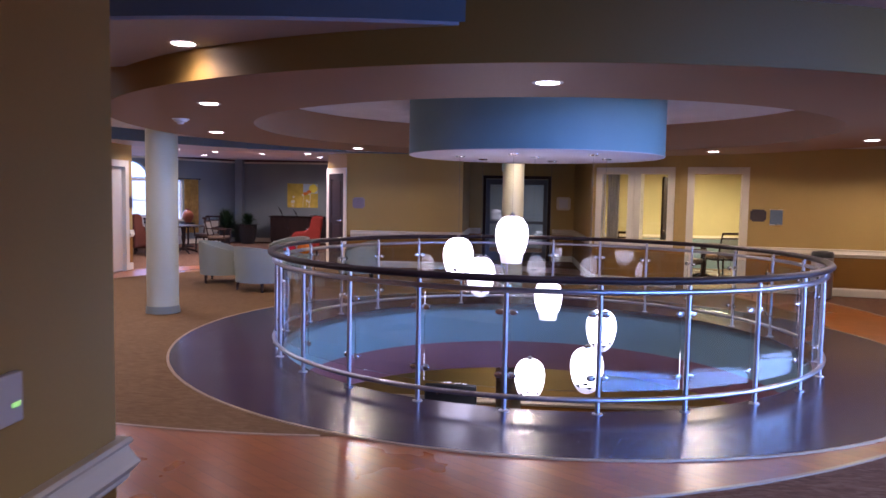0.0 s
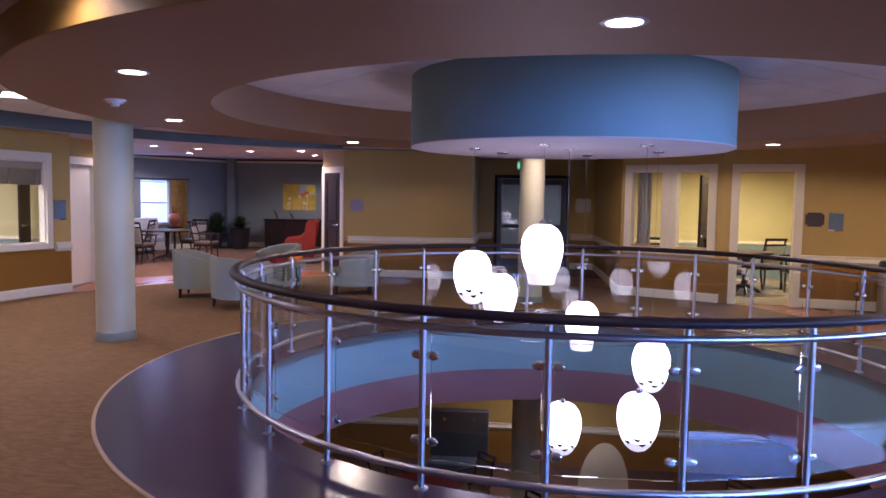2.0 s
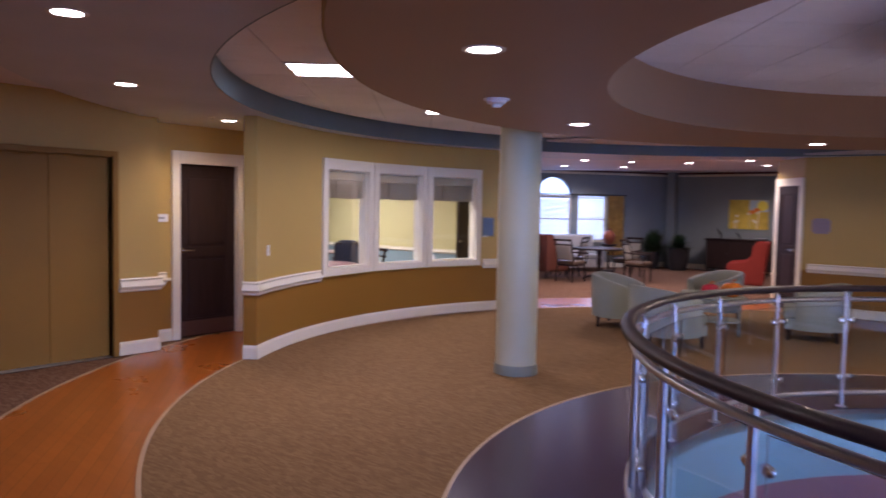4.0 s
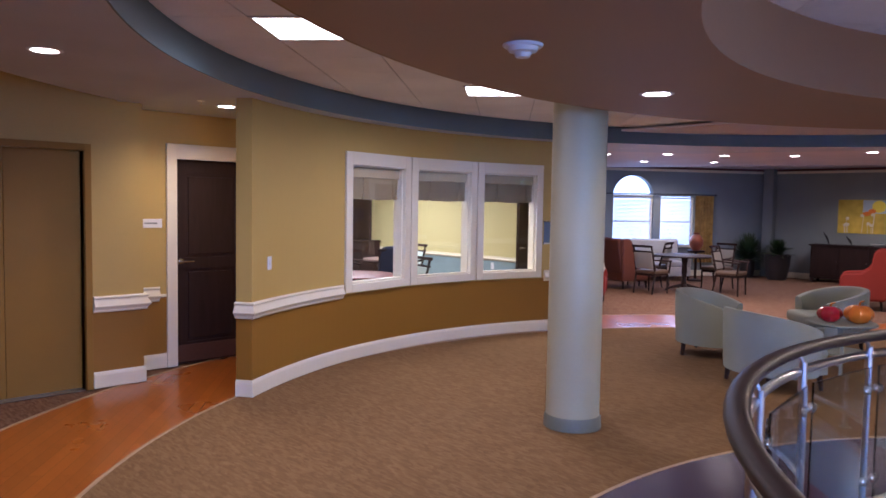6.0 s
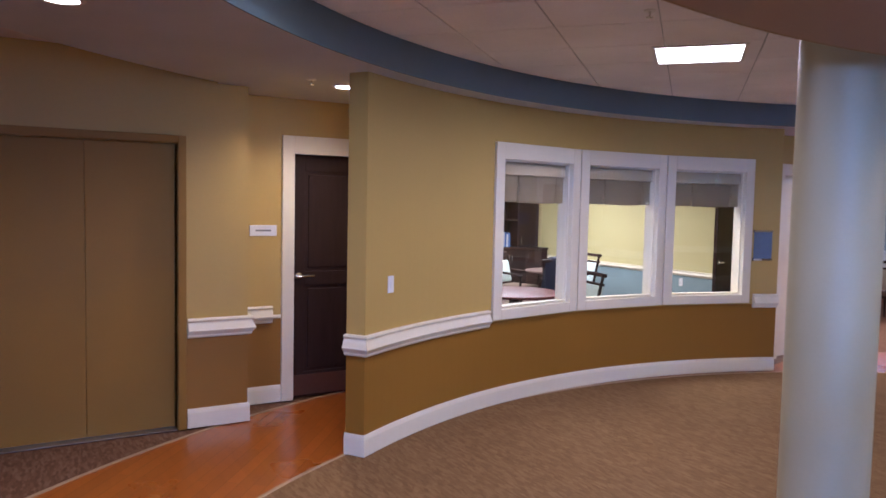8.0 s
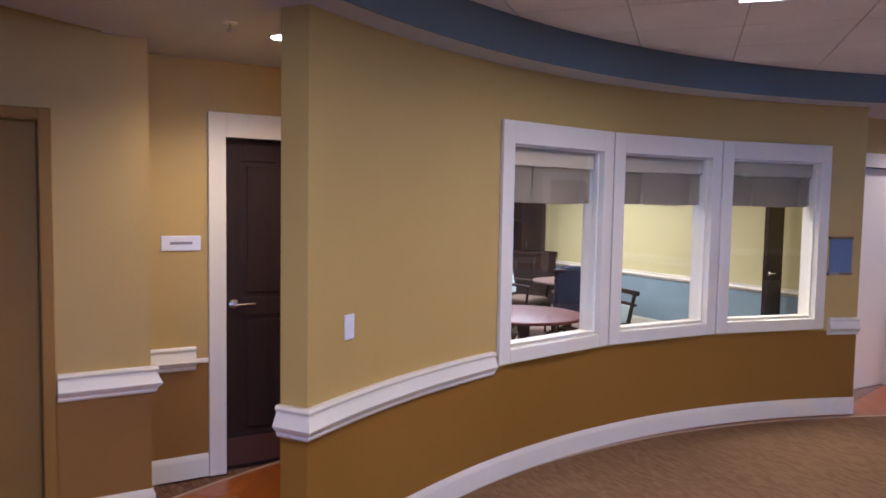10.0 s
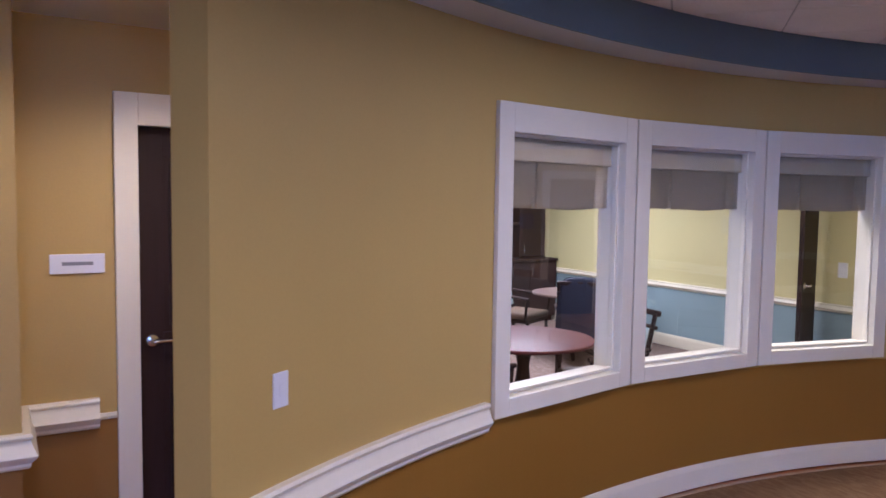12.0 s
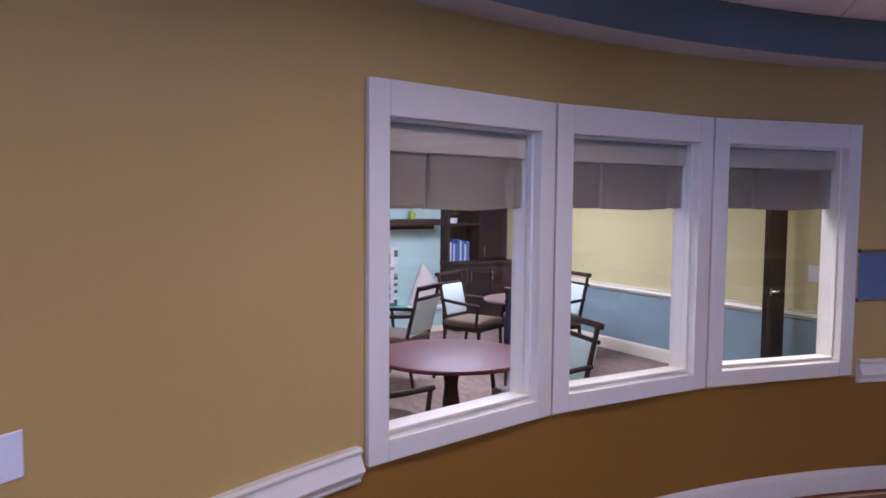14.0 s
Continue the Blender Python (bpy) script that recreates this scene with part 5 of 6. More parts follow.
for x, h in ((-6.95, 0.30), (-6.45, 0.22)):
    o = thing("ornament", pose(x, 24.05, 0.90), "dark metal leaning bird ornament on the sideboard", "ornament")
    b = lathe([(0, 0), (0.06, 0), (0.065, 0.012), (0.02, 0.02), (0, 0.02)], 20)
    rod((0, 0, 0.015), (-0.05, 0, h * 0.5), 0.012, b, 8, 0.03)
    rod((-0.05, 0, h * 0.5), (-0.14, 0, h), 0.03, b, 8, 0.006)
    part("figure", b, M_BLACK, o)
bo = thing("ornament", pose(-5.9, 24.05, 0.90), "pale shallow dish on the sideboard", "dish")
part("dish", lathe([(0, 0.0), (0.07, 0.0), (0.16, 0.05), (0.17, 0.055), (0.07, 0.015), (0, 0.012)], 28), M_PALEGREY, bo)

pic = thing("painting", pose(-6.35, 24.32, 1.58), "yellow meadow painting with flowers and an orange butterfly", "painting")
part("canvas", box(-0.52, 0.0, -0.40, 0.52, 0.025, 0.40, 0.003), material("yellow_meadow_paint", (0.62, 0.42, 0.03), 0.6, grain=5, vary=0.3, second=(0.85, 0.62, 0.10), bigvary=0.25), pic, smooth=False)
part("sun_disc", turned(lathe([(0, 0), (0.15, 0), (0.14, 0.003), (0, 0.003)], 24), pose(0.36, 0.0, 0.24, 90, 0, 0)), material("bright_yellow_paint", (0.95, 0.75, 0.08), 0.6), pic)
part("sky_patch", box(0.02, -0.002, 0.08, 0.51, 0.001, 0.39), material("pale_blue_paint", (0.45, 0.55, 0.62), 0.6), pic, smooth=False)
for sx, a in ((-1, 25), (1, -25)):
    part("butterfly_wing", turned(lathe([(0, 0), (0.085, 0), (0.08, 0.003), (0, 0.003)], 16), pose(0.16 + sx * 0.06, -0.003, 0.10 + 0.03 * sx, 90, 0, 0) @ Matrix.Diagonal((1, 0.65, 1, 1))), material("orange_wing_paint", (0.75, 0.20, 0.02), 0.6), pic)
random.seed(4)
for k in range(9):
    x, h = random.uniform(-0.48, 0.3), random.uniform(0.15, 0.5)
    part("stem", rod((x, -0.003, -0.39), (x + random.uniform(-0.05, 0.05), -0.003, -0.39 + h), 0.005, seg=5), M_WHITE, pic)
    part("blossom", turned(lathe([(0, 0), (0.04, 0), (0.035, 0.004), (0, 0.004)], 12), pose(x, -0.002, -0.38 + h, 90, 0, 0)), M_WHITE, pic)

# plants


def potted_plant(m, label, spread, height, leaves, pot_r=0.24, pot_h=0.5):
    p = thing("potted_plant", m, label, "plant")
    part("pot", lathe([(0, 0), (pot_r * 0.72, 0), (pot_r * 0.95, pot_h * 0.5), (pot_r, pot_h - 0.04), (pot_r * 1.06, pot_h), (pot_r * 0.92, pot_h), (pot_r * 0.88, pot_h - 0.06), (0, pot_h - 0.06)], 32), material("dark_glazed_pot", (0.03, 0.028, 0.03), 0.3), p, "dark glazed pot")
    b = bmesh.new()
    for k in range(leaves):
        a, el = random.uniform(0, 2 * math.pi), random.uniform(0.25, 1.35)
        ln, wd = random.uniform(0.5, 1.0) * spread, random.uniform(0.02, 0.04)
        prev = None
        for j in range(6):
            f = j / 5
            rr = ln * f * math.cos(el) * (1 + 0.2 * f)
            z = pot_h - 0.05 + height * f * math.sin(el) - 0.35 * height * f * f * math.cos(el)
            w_ = wd * math.sin(math.pi * min(1, 0.15 + 0.85 * f)) + 0.002
            c_, s_ = math.cos(a), math.sin(a)
            cur = [b.verts.new((rr * c_ - w_ * s_, rr * s_ + w_ * c_, z)), b.verts.new((rr * c_ + w_ * s_, rr * s_ - w_ * c_, z + 0.004))]
            if prev:
                b.faces.new((prev[0], prev[1], cur[1], cur[0]))
            prev = cur
    part("foliage", b, material("dark_green_leaf", (0.03, 0.06, 0.022), 0.45, grain=20, vary=0.3), p, "dark green arching leaves")
    return p


potted_plant(pose(-8.72, 23.6, 0), "tall arching potted plant in the lounge corner", 0.62, 0.80, 150, 0.2, 0.48)
potted_plant(pose(-7.97, 23.6, 0), "bushy potted plant in a large dark pot", 0.45, 0.5, 190, 0.30, 0.62)

# lounge windows
M_BLIND = material("white_blind", (0.75, 0.76, 0.8), 0.7)


def lounge_window(s0, s1, z0, z1, arch, name):
    wn2 = tagged(new(name), "bright daylight lounge window with white frame", kind="structure")
    cm = Q - lu * (s0 + s1) / 2
    wn2.matrix_world = wall_pose(cm, lu)
    w = s0 - s1
    h = 1.98
    b = box(-w / 2, 0.05, z0, -w / 2 + 0.045, 0.12, h, 0.003)
    box(w / 2 - 0.045, 0.05, z0, w / 2, 0.12, h, 0.003, b)
    for z in (z0, (z0 + h) / 2 - 0.02, h - 0.045):
        box(-w / 2 + 0.045, 0.052, z, w / 2 - 0.045, 0.118, z + 0.045, 0.003, b)
    part("window_frame", b, M_WHITE, wn2, smooth=False)
    part("window_sill", box(-w / 2 - 0.04, -0.05, z0 - 0.03, w / 2 + 0.04, 0.12, z0, 0.004), M_WHITE, wn2, smooth=False)
    bl = bmesh.new()
    for k in range(int((h - z0 - 0.08) / 0.034)):
        z = z0 + 0.05 + 0.034 * k
        join(bl, turned(box(-w / 2 + 0.05, -0.012, -0.001, w / 2 - 0.05, 0.012, 0.001), pose(0, 0.025, z, 50, 0, 0)))
    box(-w / 2 + 0.048, 0.008, h - 0.04, w / 2 - 0.048, 0.045, h - 0.005, 0.002, bl)
    part("window_blind", bl, M_BLIND, wn2, "half-open white slatted blind", smooth=False)
    g = part("pane", box(-w / 2 + 0.04, 0.083, z0, w / 2 - 0.04, 0.087, z1), M_PANE, wn2, smooth=False)
    g.visible_shadow = False
    if arch:
        r = w / 2
        k_ = bmesh.new()
        top = [(r * math.cos(radians(a)), 1.98 + r * 0.98 * math.sin(radians(a))) for a in range(0, 181, 10)]
        pts = top + [(-r - 0.02, 1.98), (-r - 0.02, z1 + 0.05), (r + 0.02, z1 + 0.05), (r + 0.02, 1.98)]
        vs = [k_.verts.new((x, 0.002, z)) for x, z in pts]
        es = [k_.edges.new((vs[i], vs[(i + 1) % len(vs)])) for i in range(len(vs))]
        bmesh.ops.triangle_fill(k_, use_beauty=True, edges=es)
        gg = bmesh.ops.extrude_face_region(k_, geom=k_.faces[:])
        for v_ in gg["geom"]:
            if isinstance(v_, bmesh.types.BMVert):
                v_.co.y = 0.19
        part("arch_spandrel", k_, M_GREYWALL, wn2, "blue-grey wall infill round the arch", smooth=False)
        part("arch_bar", box(-w / 2, 0.04, 1.97, w / 2, 0.12, 2.03, 0.003), M_WHITE, wn2, smooth=False)
    return wn2


lounge_window(4.22, 3.14, 0.75, 2.52, True, "window_6")
lounge_window(2.95, 2.03, 0.75, 2.0, False, "window_7")
n_out = Vector((-lu.y, lu.x))
q_sky = Q - lu * 3.1 + n_out * 2.5
sky_panel = tagged(link_mesh("backdrop", box(-4.5, 0, -0.5, 4.5, 0.02, 4.5), glow("overcast_sky", (0.44, 0.60, 1.0), 2.4)), "bright overcast sky outside the lounge windows", kind="structure")
sky_panel.matrix_world = wall_pose(q_sky, lu)
M_FLORAL = material("orange_floral_cloth", (0.62, 0.30, 0.05), 0.85, grain=9, vary=0.5, second=(0.85, 0.55, 0.18), bump=0.2, bigvary=0.3)
curtain(wall_pose(Q - lu * 2.05, lu) @ pose(0, -0.10, 0.35), 0.50, 1.68, M_FLORAL, "orange floral curtain at the lounge window", 6)
cr = thing("curtain_rod", wall_pose(Q - lu * 3.0, lu) @ pose(0, -0.10, 2.05), "dark curtain rod above the lounge windows", "curtain rod")
part("rod", rod((-1.6, 0, 0), (1.5, 0, 0), 0.014), M_BLACK, cr)
for x in (-1.6, 1.5):
    part("finial", lathe([(0, -0.03), (0.03, -0.01), (0.03, 0.01), (0, 0.03)], 14, at=(x, 0, 0)), M_BLACK, cr)
part("bracket", rod((1.42, 0, 0), (1.42, 0.10, 0), 0.01), M_BLACK, cr)
part("bracket", rod((-1.45, 0, 0), (-1.45, 0.10, 0), 0.01), M_BLACK, cr)
vs_ = thing("vase", wall_pose(Q - lu * 2.62 + Vector((lu.y, -lu.x)) * 1.2, lu), "round terracotta vase on a dark lounge stand", "vase")
part("stand", lathe([(0, 0), (0.18, 0), (0.16, 0.03), (0.03, 0.06), (0.03, 0.66), (0.2, 0.69), (0.2, 0.72), (0, 0.72)], 24), M_DARKWOOD, vs_, "dark round stand")
part("vase_body", lathe([(0, 0.72), (0.08, 0.72), (0.15, 0.84), (0.165, 0.95), (0.11, 1.06), (0.06, 1.10), (0.08, 1.14), (0, 1.12)], 28), material("terracotta_glaze", (0.36, 0.10, 0.045), 0.35), vs_)

# ---- office furniture
CHL = "dark wooden armchair with pale mint back in the office"
round_table(pose(-8.69, 11.22, 0, 0, 0, 20), 0.54, M_CHERRY, "round red cherry table in the office")
round_table(pose(-10.68, 13.43, 0, 0, 0, 10), 0.46, M_BROWNTOP, "small round brown table in the office")
for x, y, deg in ((-8.45, 10.50, 199), (-8.38, 11.72, -12), (-10.85, 11.97, -58), (-11.22, 13.12, 112), (-10.86, 13.93, -5)):
    dining_chair(pose(x, y, 0, 0, 0, deg), M_PALEFAB, M_SEATFAB, CHL, "chairs in the office")
HM = pose(-13.10, 14.37, 0, 0, 0, 90)
hutch = thing("hutch_cabinet", HM, "dark wooden hutch cabinet with open shelves in the office", "cabinet")
part("base_carcass", box(-0.50, -0.40, 0.08, 0.50, 0.22, 0.90, 0.005), M_DARKWOOD, hutch, smooth=False)
part("plinth", box(-0.48, -0.34, 0.0, 0.48, 0.2, 0.08), M_DARKWOOD, hutch, smooth=False)
part("counter", box(-0.52, -0.43, 0.90, 0.51, 0.22, 0.935, 0.005), M_DARKWOOD, hutch, smooth=False)
for x0, x1, xh in ((-0.49, -0.347, -0.375), (-0.343, -0.002, -0.315), (0.002, 0.49, 0.035)):
    d_ = part("door", box(x0, -0.42, 0.12, x1, -0.40, 0.87, 0.006), M_DARKWOOD, hutch, smooth=False)
    part("handle", rod((xh, -0.435, 0.69), (xh, -0.435, 0.81), 0.007), M_NICKEL, d_)
b = box(-0.50, -0.12, 0.935, -0.46, 0.22, 2.15, 0.003)
box(0.02, -0.119, 0.935, 0.06, 0.22, 2.15, 0.003, b)
box(0.46, -0.12, 0.935, 0.50, 0.22, 2.15, 0.003, b)
box(-0.46, 0.19, 0.935, 0.46, 0.22, 2.15, 0.0, b)
for z in (1.42, 1.78, 2.11):
    box(-0.46, -0.115, z, 0.02, 0.19, z + 0.035, 0.003, b)
part("shelving", b, M_DARKWOOD, hutch, "open dark shelving", smooth=False)
tall = part("tall_door", box(0.06, -0.125, 0.95, 0.46, -0.105, 2.14, 0.004), M_DARKWOOD, hutch, smooth=False)
part("handle", rod((0.10, -0.14, 1.0), (0.10, -0.14, 1.12), 0.007), M_NICKEL, tall)
random.seed(7)
xb = -0.575
for k in range(9):
    wb_ = random.uniform(0.025, 0.05)
    col = random.choice([(0.05, 0.12, 0.35), (0.6, 0.6, 0.62), (0.08, 0.16, 0.4), (0.35, 0.38, 0.4)])
    bk = thing("book", HM @ pose(xb + wb_ / 2 + 0.12, -0.02, 0.935), "upright hardback book on the hutch counter shelf", "book", "books in the hutch")
    part("cover", box(-wb_ / 2, -0.08, 0, wb_ / 2, 0.08, random.uniform(0.23, 0.31), 0.003), material("book_cloth", col, 0.6), bk, smooth=False)
    xb += wb_ + 0.002
for x, y, z in ((-13.03, 13.99, 1.455),):
    pl = thing("small_plant", pose(x, y, z), "small green plant in the hutch", "plant")
    part("pot", lathe([(0, 0), (0.05, 0), (0.06, 0.07), (0, 0.07)], 16), M_PLATE, pl)
    b = bmesh.new()
    for k in range(40):
        a, r_ = random.uniform(0, 6.28), random.uniform(0.03, 0.12)
        z_ = 0.07 + random.uniform(0.0, 0.10)
        vs = [b.verts.new((r_ * math.cos(a) + dx, r_ * math.sin(a) + dy, z_ + dz)) for dx, dy, dz in ((-0.02, 0, 0), (0, -0.012, 0.012), (0.02, 0, 0.01), (0, 0.012, 0.015))]
        b.faces.new(vs)
    part("leaves", b, material("fresh_green_leaf", (0.12, 0.25, 0.04), 0.5), pl)
# fireplace on the mint chimney breast
b = box(-13.74, 10.95, 0.0, -13.15, 11.95, 2.59)
box(-13.74, 13.03, 0.0, -13.15, 13.86, 2.59, 0.0, b)
box(-13.74, 11.95, 1.03, -13.15, 13.03, 2.59, 0.0, b)
box(-13.74, 11.95, 0.0, -13.15, 13.03, 0.36, 0.0, b)
setting("wall_chimney_breast", b, M_MINT, "mint green painted chimney breast in the office")
fp = thing("fireplace", pose(-13.15, 12.49, 0.0), "black firebox with a pale mosaic tile surround above a white hearth", "fireplace")
part("hearth_base", box(0.002, -1.52, 0.0, 0.20, 1.29, 0.31), M_MINT, fp, "mint painted hearth base", smooth=False)
part("hearth_baseboard", box(0.20, -1.52, 0.0, 0.215, 1.29, 0.08, 0.003), M_WHITE, fp, smooth=False)
part("hearth_top", box(0.002, -1.53, 0.31, 0.235, 1.31, 0.35, 0.006), M_PLATE, fp, "white hearth slab", smooth=False)
part("firebox", box(-0.42, -0.53, 0.362, -0.05, 0.53, 1.02, 0.004), M_BLACK, fp, "black firebox", smooth=False)
M_MOSAIC = [material("mosaic_tile_pale", (0.62, 0.62, 0.60), 0.3), material("mosaic_tile_grey", (0.30, 0.31, 0.31), 0.3), material("mosaic_tile_dark", (0.09, 0.09, 0.10), 0.3)]
random.seed(3)
tile_mesh = []
for m_ in M_MOSAIC:
    tb = box(0.001, -0.026, -0.021, 0.012, 0.026, 0.021, 0.002, seg=1)
    me = bpy.data.meshes.new("tile")
    tb.to_mesh(me)
    me.materials.append(m_)
    tile_mesh.append(me)
spots = [(s_ * (0.565 + 0.054 * c_), 0.375 + 0.044 * r_) for s_ in (-1, 1) for c_ in range(3) for r_ in range(18)]
spots += [(-0.51 + 0.054 * c_, 1.055 + 0.044 * r_) for c_ in range(20) for r_ in range(2)]
for y_, z_ in spots:
    tl = new("tile", random.choice(tile_mesh[:2] + tile_mesh[:1] * 2 + tile_mesh[2:]))
    tl.parent = fp
    tl.matrix_basis = pose(0, y_, z_)
sh = thing("mantel_shelf", pose(-13.15, 12.42, 1.39), "dark wooden mantel shelf on the mint chimney breast", "shelf")
part("board", box(0.002, -1.48, 0.045, 0.25, 1.34, 0.125, 0.006), M_DARKWOOD, sh, smooth=False)
part("cleat", box(0.002, -1.42, -0.01, 0.12, 1.26, 0.045, 0.004), M_DARKWOOD, sh, smooth=False)
fv = thing("flower_vase", pose(-13.03, 13.35, 1.515), "small green vase of white flowers on the mantel", "vase")
part("vase_body", lathe([(0, 0), (0.04, 0), (0.05, 0.03), (0.045, 0.08), (0.035, 0.10), (0, 0.09)], 18), material("lime_green_glaze", (0.30, 0.42, 0.03), 0.35), fv)
b = bmesh.new()
for k in range(34):
    a, r_, z_ = random.uniform(0, 6.28), random.uniform(0.01, 0.09), random.uniform(0.11, 0.20)
    vs = [b.verts.new((r_ * math.cos(a) + dx, r_ * math.sin(a) + dy, z_ + dz)) for dx, dy, dz in ((-0.018, 0, 0), (0, -0.012, 0.012), (0.018, 0, 0.01), (0, 0.012, 0.015))]
    b.faces.new(vs)
part("petals", b, M_WHITE, fv, "white petals")
bag = thing("tote_bag", pose(-13.04, 13.57, 0.35), "slouched beige fabric bag standing on the hearth", "bag")
b = bmesh.new()
rows = []
for z, wd, dp, oy in ((0.0, 0.24, 0.085, 0.0), (0.03, 0.26, 0.09, 0.0), (0.18, 0.23, 0.085, 0.01), (0.32, 0.16, 0.06, -0.01), (0.46, 0.08, 0.035, -0.03), (0.55, 0.02, 0.012, -0.05)):
    rows.append([b.verts.new((dp * math.sin(2 * math.pi * k / 24) + 0.008 * math.sin(5 * k + 20 * z), oy + wd * math.cos(2 * math.pi * k / 24) * (1 + 0.05 * math.sin(4 * k + 9 * z)), z + (0.008 * math.sin(3 * k) if z > 0.05 else 0))) for k in range(24)])
for p, q in zip(rows, rows[1:]):
    for k in range(24):
        b.faces.new((p[k], p[(k + 1) % 24], q[(k + 1) % 24], q[k]))
b.faces.new(rows[-1])
b.faces.new(rows[0][::-1])
part("bag_body", b, material("beige_canvas", (0.55, 0.50, 0.45), 0.85, grain=120, bump=0.3), bag)
M_TEALPAPER = material("teal_magazine_cover", (0.10, 0.42, 0.36), 0.4)
for y, dg, z in ((13.05, 12, 0.35), (13.12, -20, 0.357), (12.92, 35, 0.357)):
    mg = thing("magazine", pose(-13.03, y, z, 0, 0, dg), "teal covered magazine lying on the hearth", "magazine", "magazines on the hearth")
    part("cover", box(-0.075, -0.14, 0, 0.075, 0.14, 0.006), M_TEALPAPER, mg, smooth=False)
# jacket on a chair back
jk = thing("jacket", pose(-9.90, 12.85, 0.0, 0, 0, 45), "dark navy jacket draped over a chair back", "jacket")
M_NAVY = material("navy_cloth", (0.012, 0.018, 0.045), 0.8, grain=160, bump=0.3)
b = bmesh.new()
n = 20
rows = []
for z, wd, dp in ((0.40, 0.235, 0.10), (0.60, 0.225, 0.085), (0.80, 0.215, 0.075), (0.93, 0.20, 0.065), (0.985, 0.165, 0.05), (1.005, 0.10, 0.025)):
    rows.append([b.verts.new((wd * math.cos(2 * math.pi * k / n) + 0.012 * math.sin(5 * k + z * 9), dp * math.sin(2 * math.pi * k / n) + 0.01 * math.sin(3 * k), z + 0.006 * math.sin(2 * k))) for k in range(n)])
for p, q in zip(rows, rows[1:]):
    for k in range(n):
        b.faces.new((p[k], p[(k + 1) % n], q[(k + 1) % n], q[k]))
b.faces.new(rows[-1])
part("body", b, M_NAVY, jk)
dining_chair(pose(-10.13, 13.08, 0, 0, 0, 225), M_PALEFAB, M_SEATFAB, CHL, "chairs in the office")
# office door standing open
od2 = tagged(new("door_7"), "dark wooden office door standing open", kind="structure")
od2.matrix_world = pose(-8.655, 14.84, 0.004, 0, 0, -66)
panel_door(od2, 0.8, 2.1)
lever(od2, 0.72, 0.03, 1.02, -1, back=True)
switch_plate(wall_pose((-8.38, 14.9), (1, 0)) @ pose(0, 0, 1.14) @ Matrix.Diagonal((1.35, 1.6, 1.25, 1)), "white light switch on the pale yellow office wall")
switch_plate(wall_pose((-9.55, 14.9), (1, 0)) @ pose(0, 0, 0.62), "white socket plate on the grey-blue office wainscot")

# ---- right-hand room furniture
for x, y, deg in ((4.15, 15.5, 120), (5.15, 16.7, 200), (5.55, 16.1, 260), (3.15, 16.2, 160)):
    dining_chair(pose(x, y, 0.002, 0, 0, deg), M_PALEFAB, M_SEATFAB, "dark wooden chair in the bright yellow room", "chairs in the yellow room")
round_table(pose(4.6, 16.0, 0.002), 0.5, M_DARKWOOD, "dark round table in the bright yellow room")
bin_ = thing("waste_bin", pose(5.95, 13.45, 0), "tall round stainless steel waste bin by the wall", "waste bin")
part("bin_body", lathe([(0, 0), (0.17, 0), (0.175, 0.02), (0.175, 0.74), (0.165, 0.76)], 36), M_STEEL, bin_)
part("bin_top", lathe([(0.177, 0.70), (0.18, 0.76), (0.16, 0.80), (0.09, 0.81), (0.085, 0.76)], 36), M_BLACK, bin_, "black swing top")

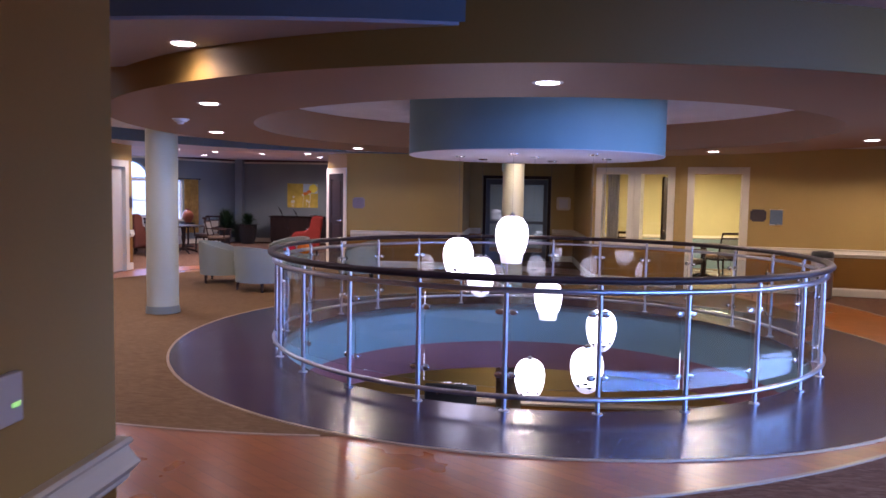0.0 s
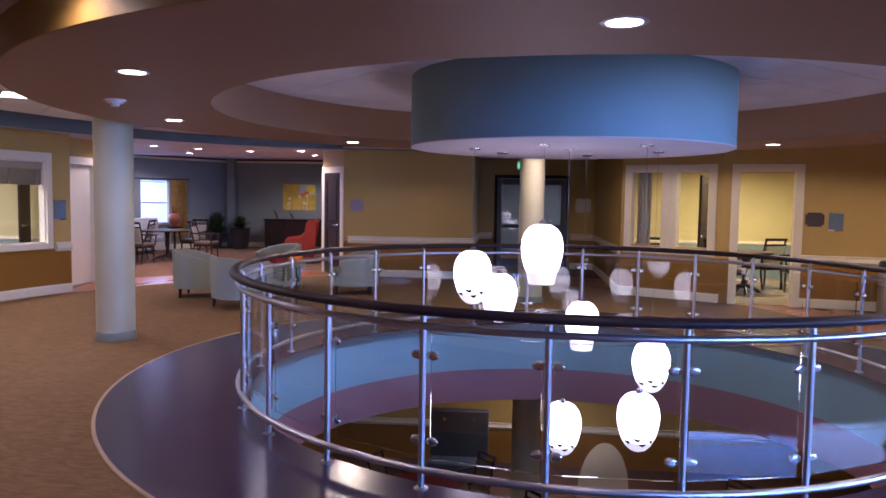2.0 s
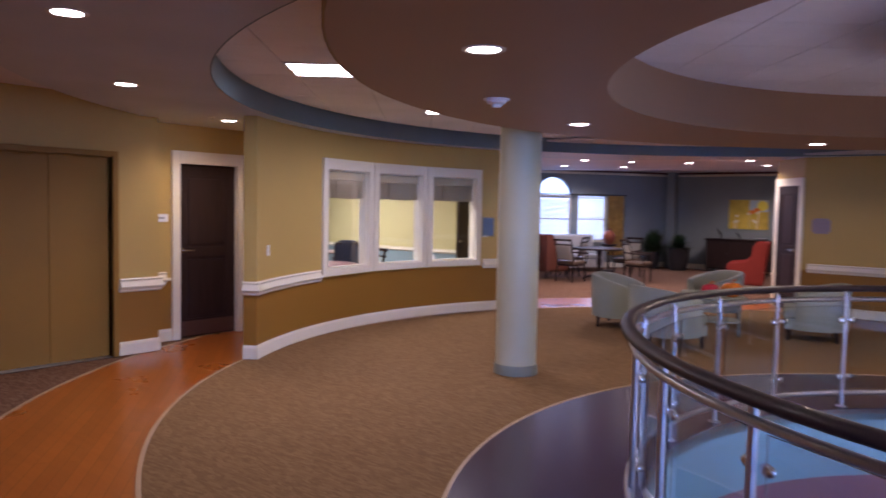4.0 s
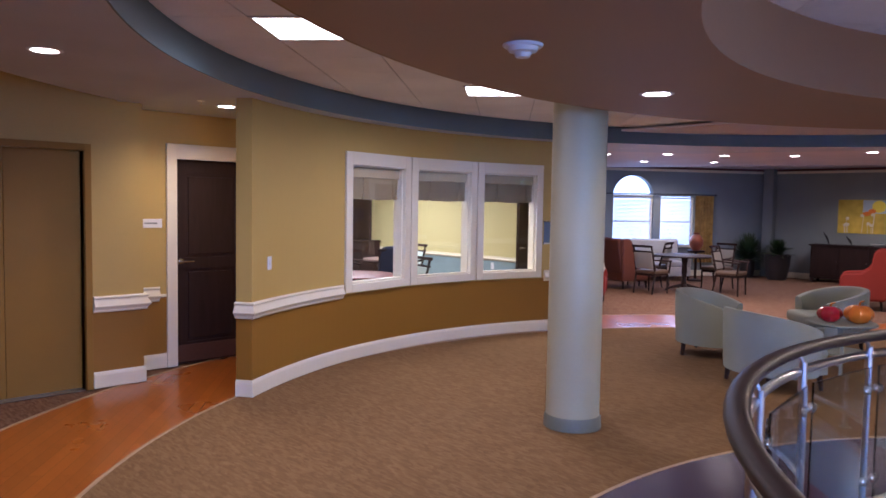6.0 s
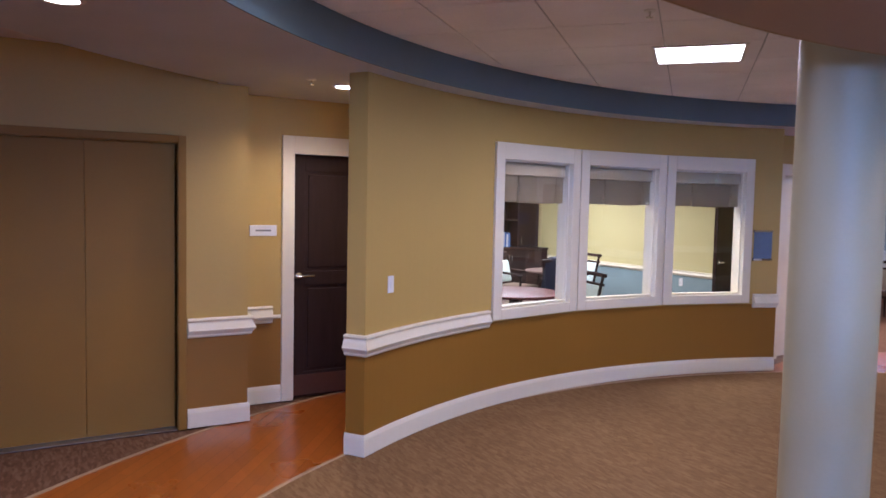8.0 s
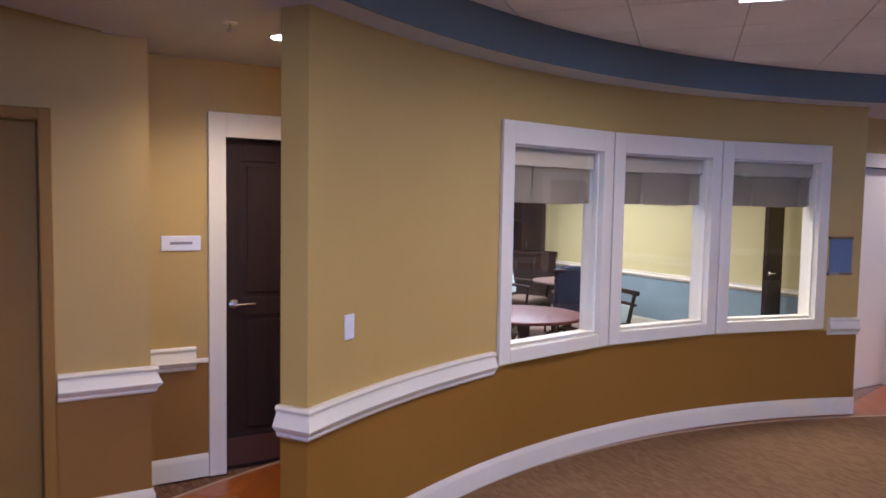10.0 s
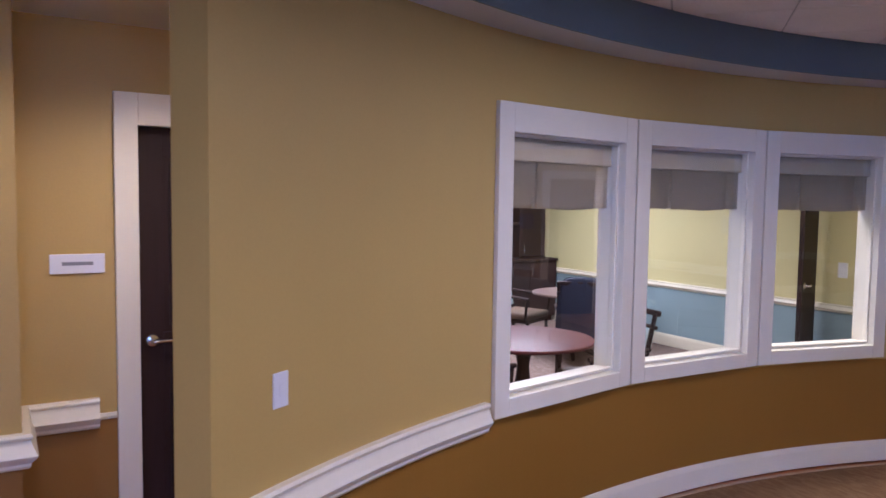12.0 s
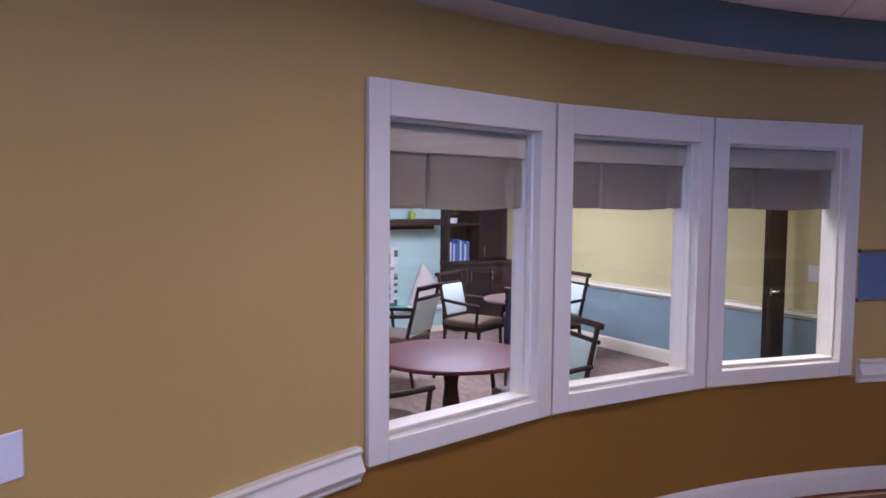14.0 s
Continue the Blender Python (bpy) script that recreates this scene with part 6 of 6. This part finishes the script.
# ---- smoke detector and sprinklers
sd = thing("smoke_detector", pose(-2.76, 7.51, Z_BROWN), "white round smoke detector on the brown soffit", "smoke detector")
part("base", lathe([(0, -0.012), (0.08, -0.012), (0.085, -0.006), (0.085, 0), (0, 0)], 32), M_PLATE, sd)
part("sensor_dome", lathe([(0, -0.055), (0.03, -0.053), (0.036, -0.035), (0.06, -0.03), (0.066, -0.012), (0, -0.012)], 32), M_PLATE, sd)
for x, y, z in ((-6.95, 8.13, Z_SLATE), (-4.9, 9.3, Z_HIGH - 0.004)):
    sp = thing("sprinkler", pose(x, y, z), "small white ceiling sprinkler head", "sprinkler")
    part("escutcheon", lathe([(0, -0.006), (0.03, -0.006), (0.035, 0), (0, 0)], 20), M_PLATE, sp)
    part("deflector", lathe([(0.006, -0.006), (0.006, -0.035), (0.02, -0.037), (0.02, -0.04), (0, -0.04)], 16), M_NICKEL, sp)

# ---- lower storey furniture seen through the opening
for x, y in ((-0.9, 13.6), (3.1, 12.9), (-0.1, 12.0)):
    round_table(pose(x, y, LZ + 0.004), 0.55, M_CHERRY, "round dark table on the lower floor")
    for k in range(3):
        a = radians(40 + 115 * k)
        dining_chair(pose(x + 0.8 * math.cos(a), y + 0.8 * math.sin(a), LZ + 0.004, 0, 0, math.degrees(a) - 90), M_SEATFAB, M_SEATFAB, "dark wooden chair at a table on the lower floor", "chairs on the lower floor")
bt = thing("booth_bench", pose(-0.6, 15.6, LZ), "tall slate-blue upholstered booth on the lower floor", "bench")
M_BOOTH = material("slate_blue_vinyl", (0.05, 0.065, 0.085), 0.45, grain=60)
part("backrest", box(-0.55, -0.08, 0.1, 0.55, 0.10, 1.35, 0.03, seg=3), M_BOOTH, bt)
part("seat", box(-0.55, -0.55, 0.1, 0.55, -0.08, 0.48, 0.03, seg=3), M_BOOTH, bt)
for s_ in (-1, 1):
    part("button", turned(lathe([(0, 0), (0.035, 0), (0.03, 0.012), (0, 0.016)], 16), pose(s_ * 0.28, -0.081, 1.18, 90, 0, 0)), M_NICKEL, bt)
ctr = thing("service_counter", pose(1.80, 13.2, LZ, 0, 0, -8), "curved cream counter on the lower floor", "counter")
part("counter_body", turned(lathe([(0, 0), (0.86, 0), (0.88, 0.05), (0.88, 0.93), (0, 0.93)], 40), Matrix.Diagonal((0.36, 2.1, 1, 1))), M_BOOTH, ctr)
part("countertop", turned(lathe([(0, 0.93), (0.98, 0.93), (1.0, 0.95), (0.99, 0.985), (0, 0.985)], 48), Matrix.Diagonal((0.38, 2.0, 1, 1))), material("cream_counter_laminate", (0.42, 0.37, 0.28), 0.35), ctr, "cream countertop")
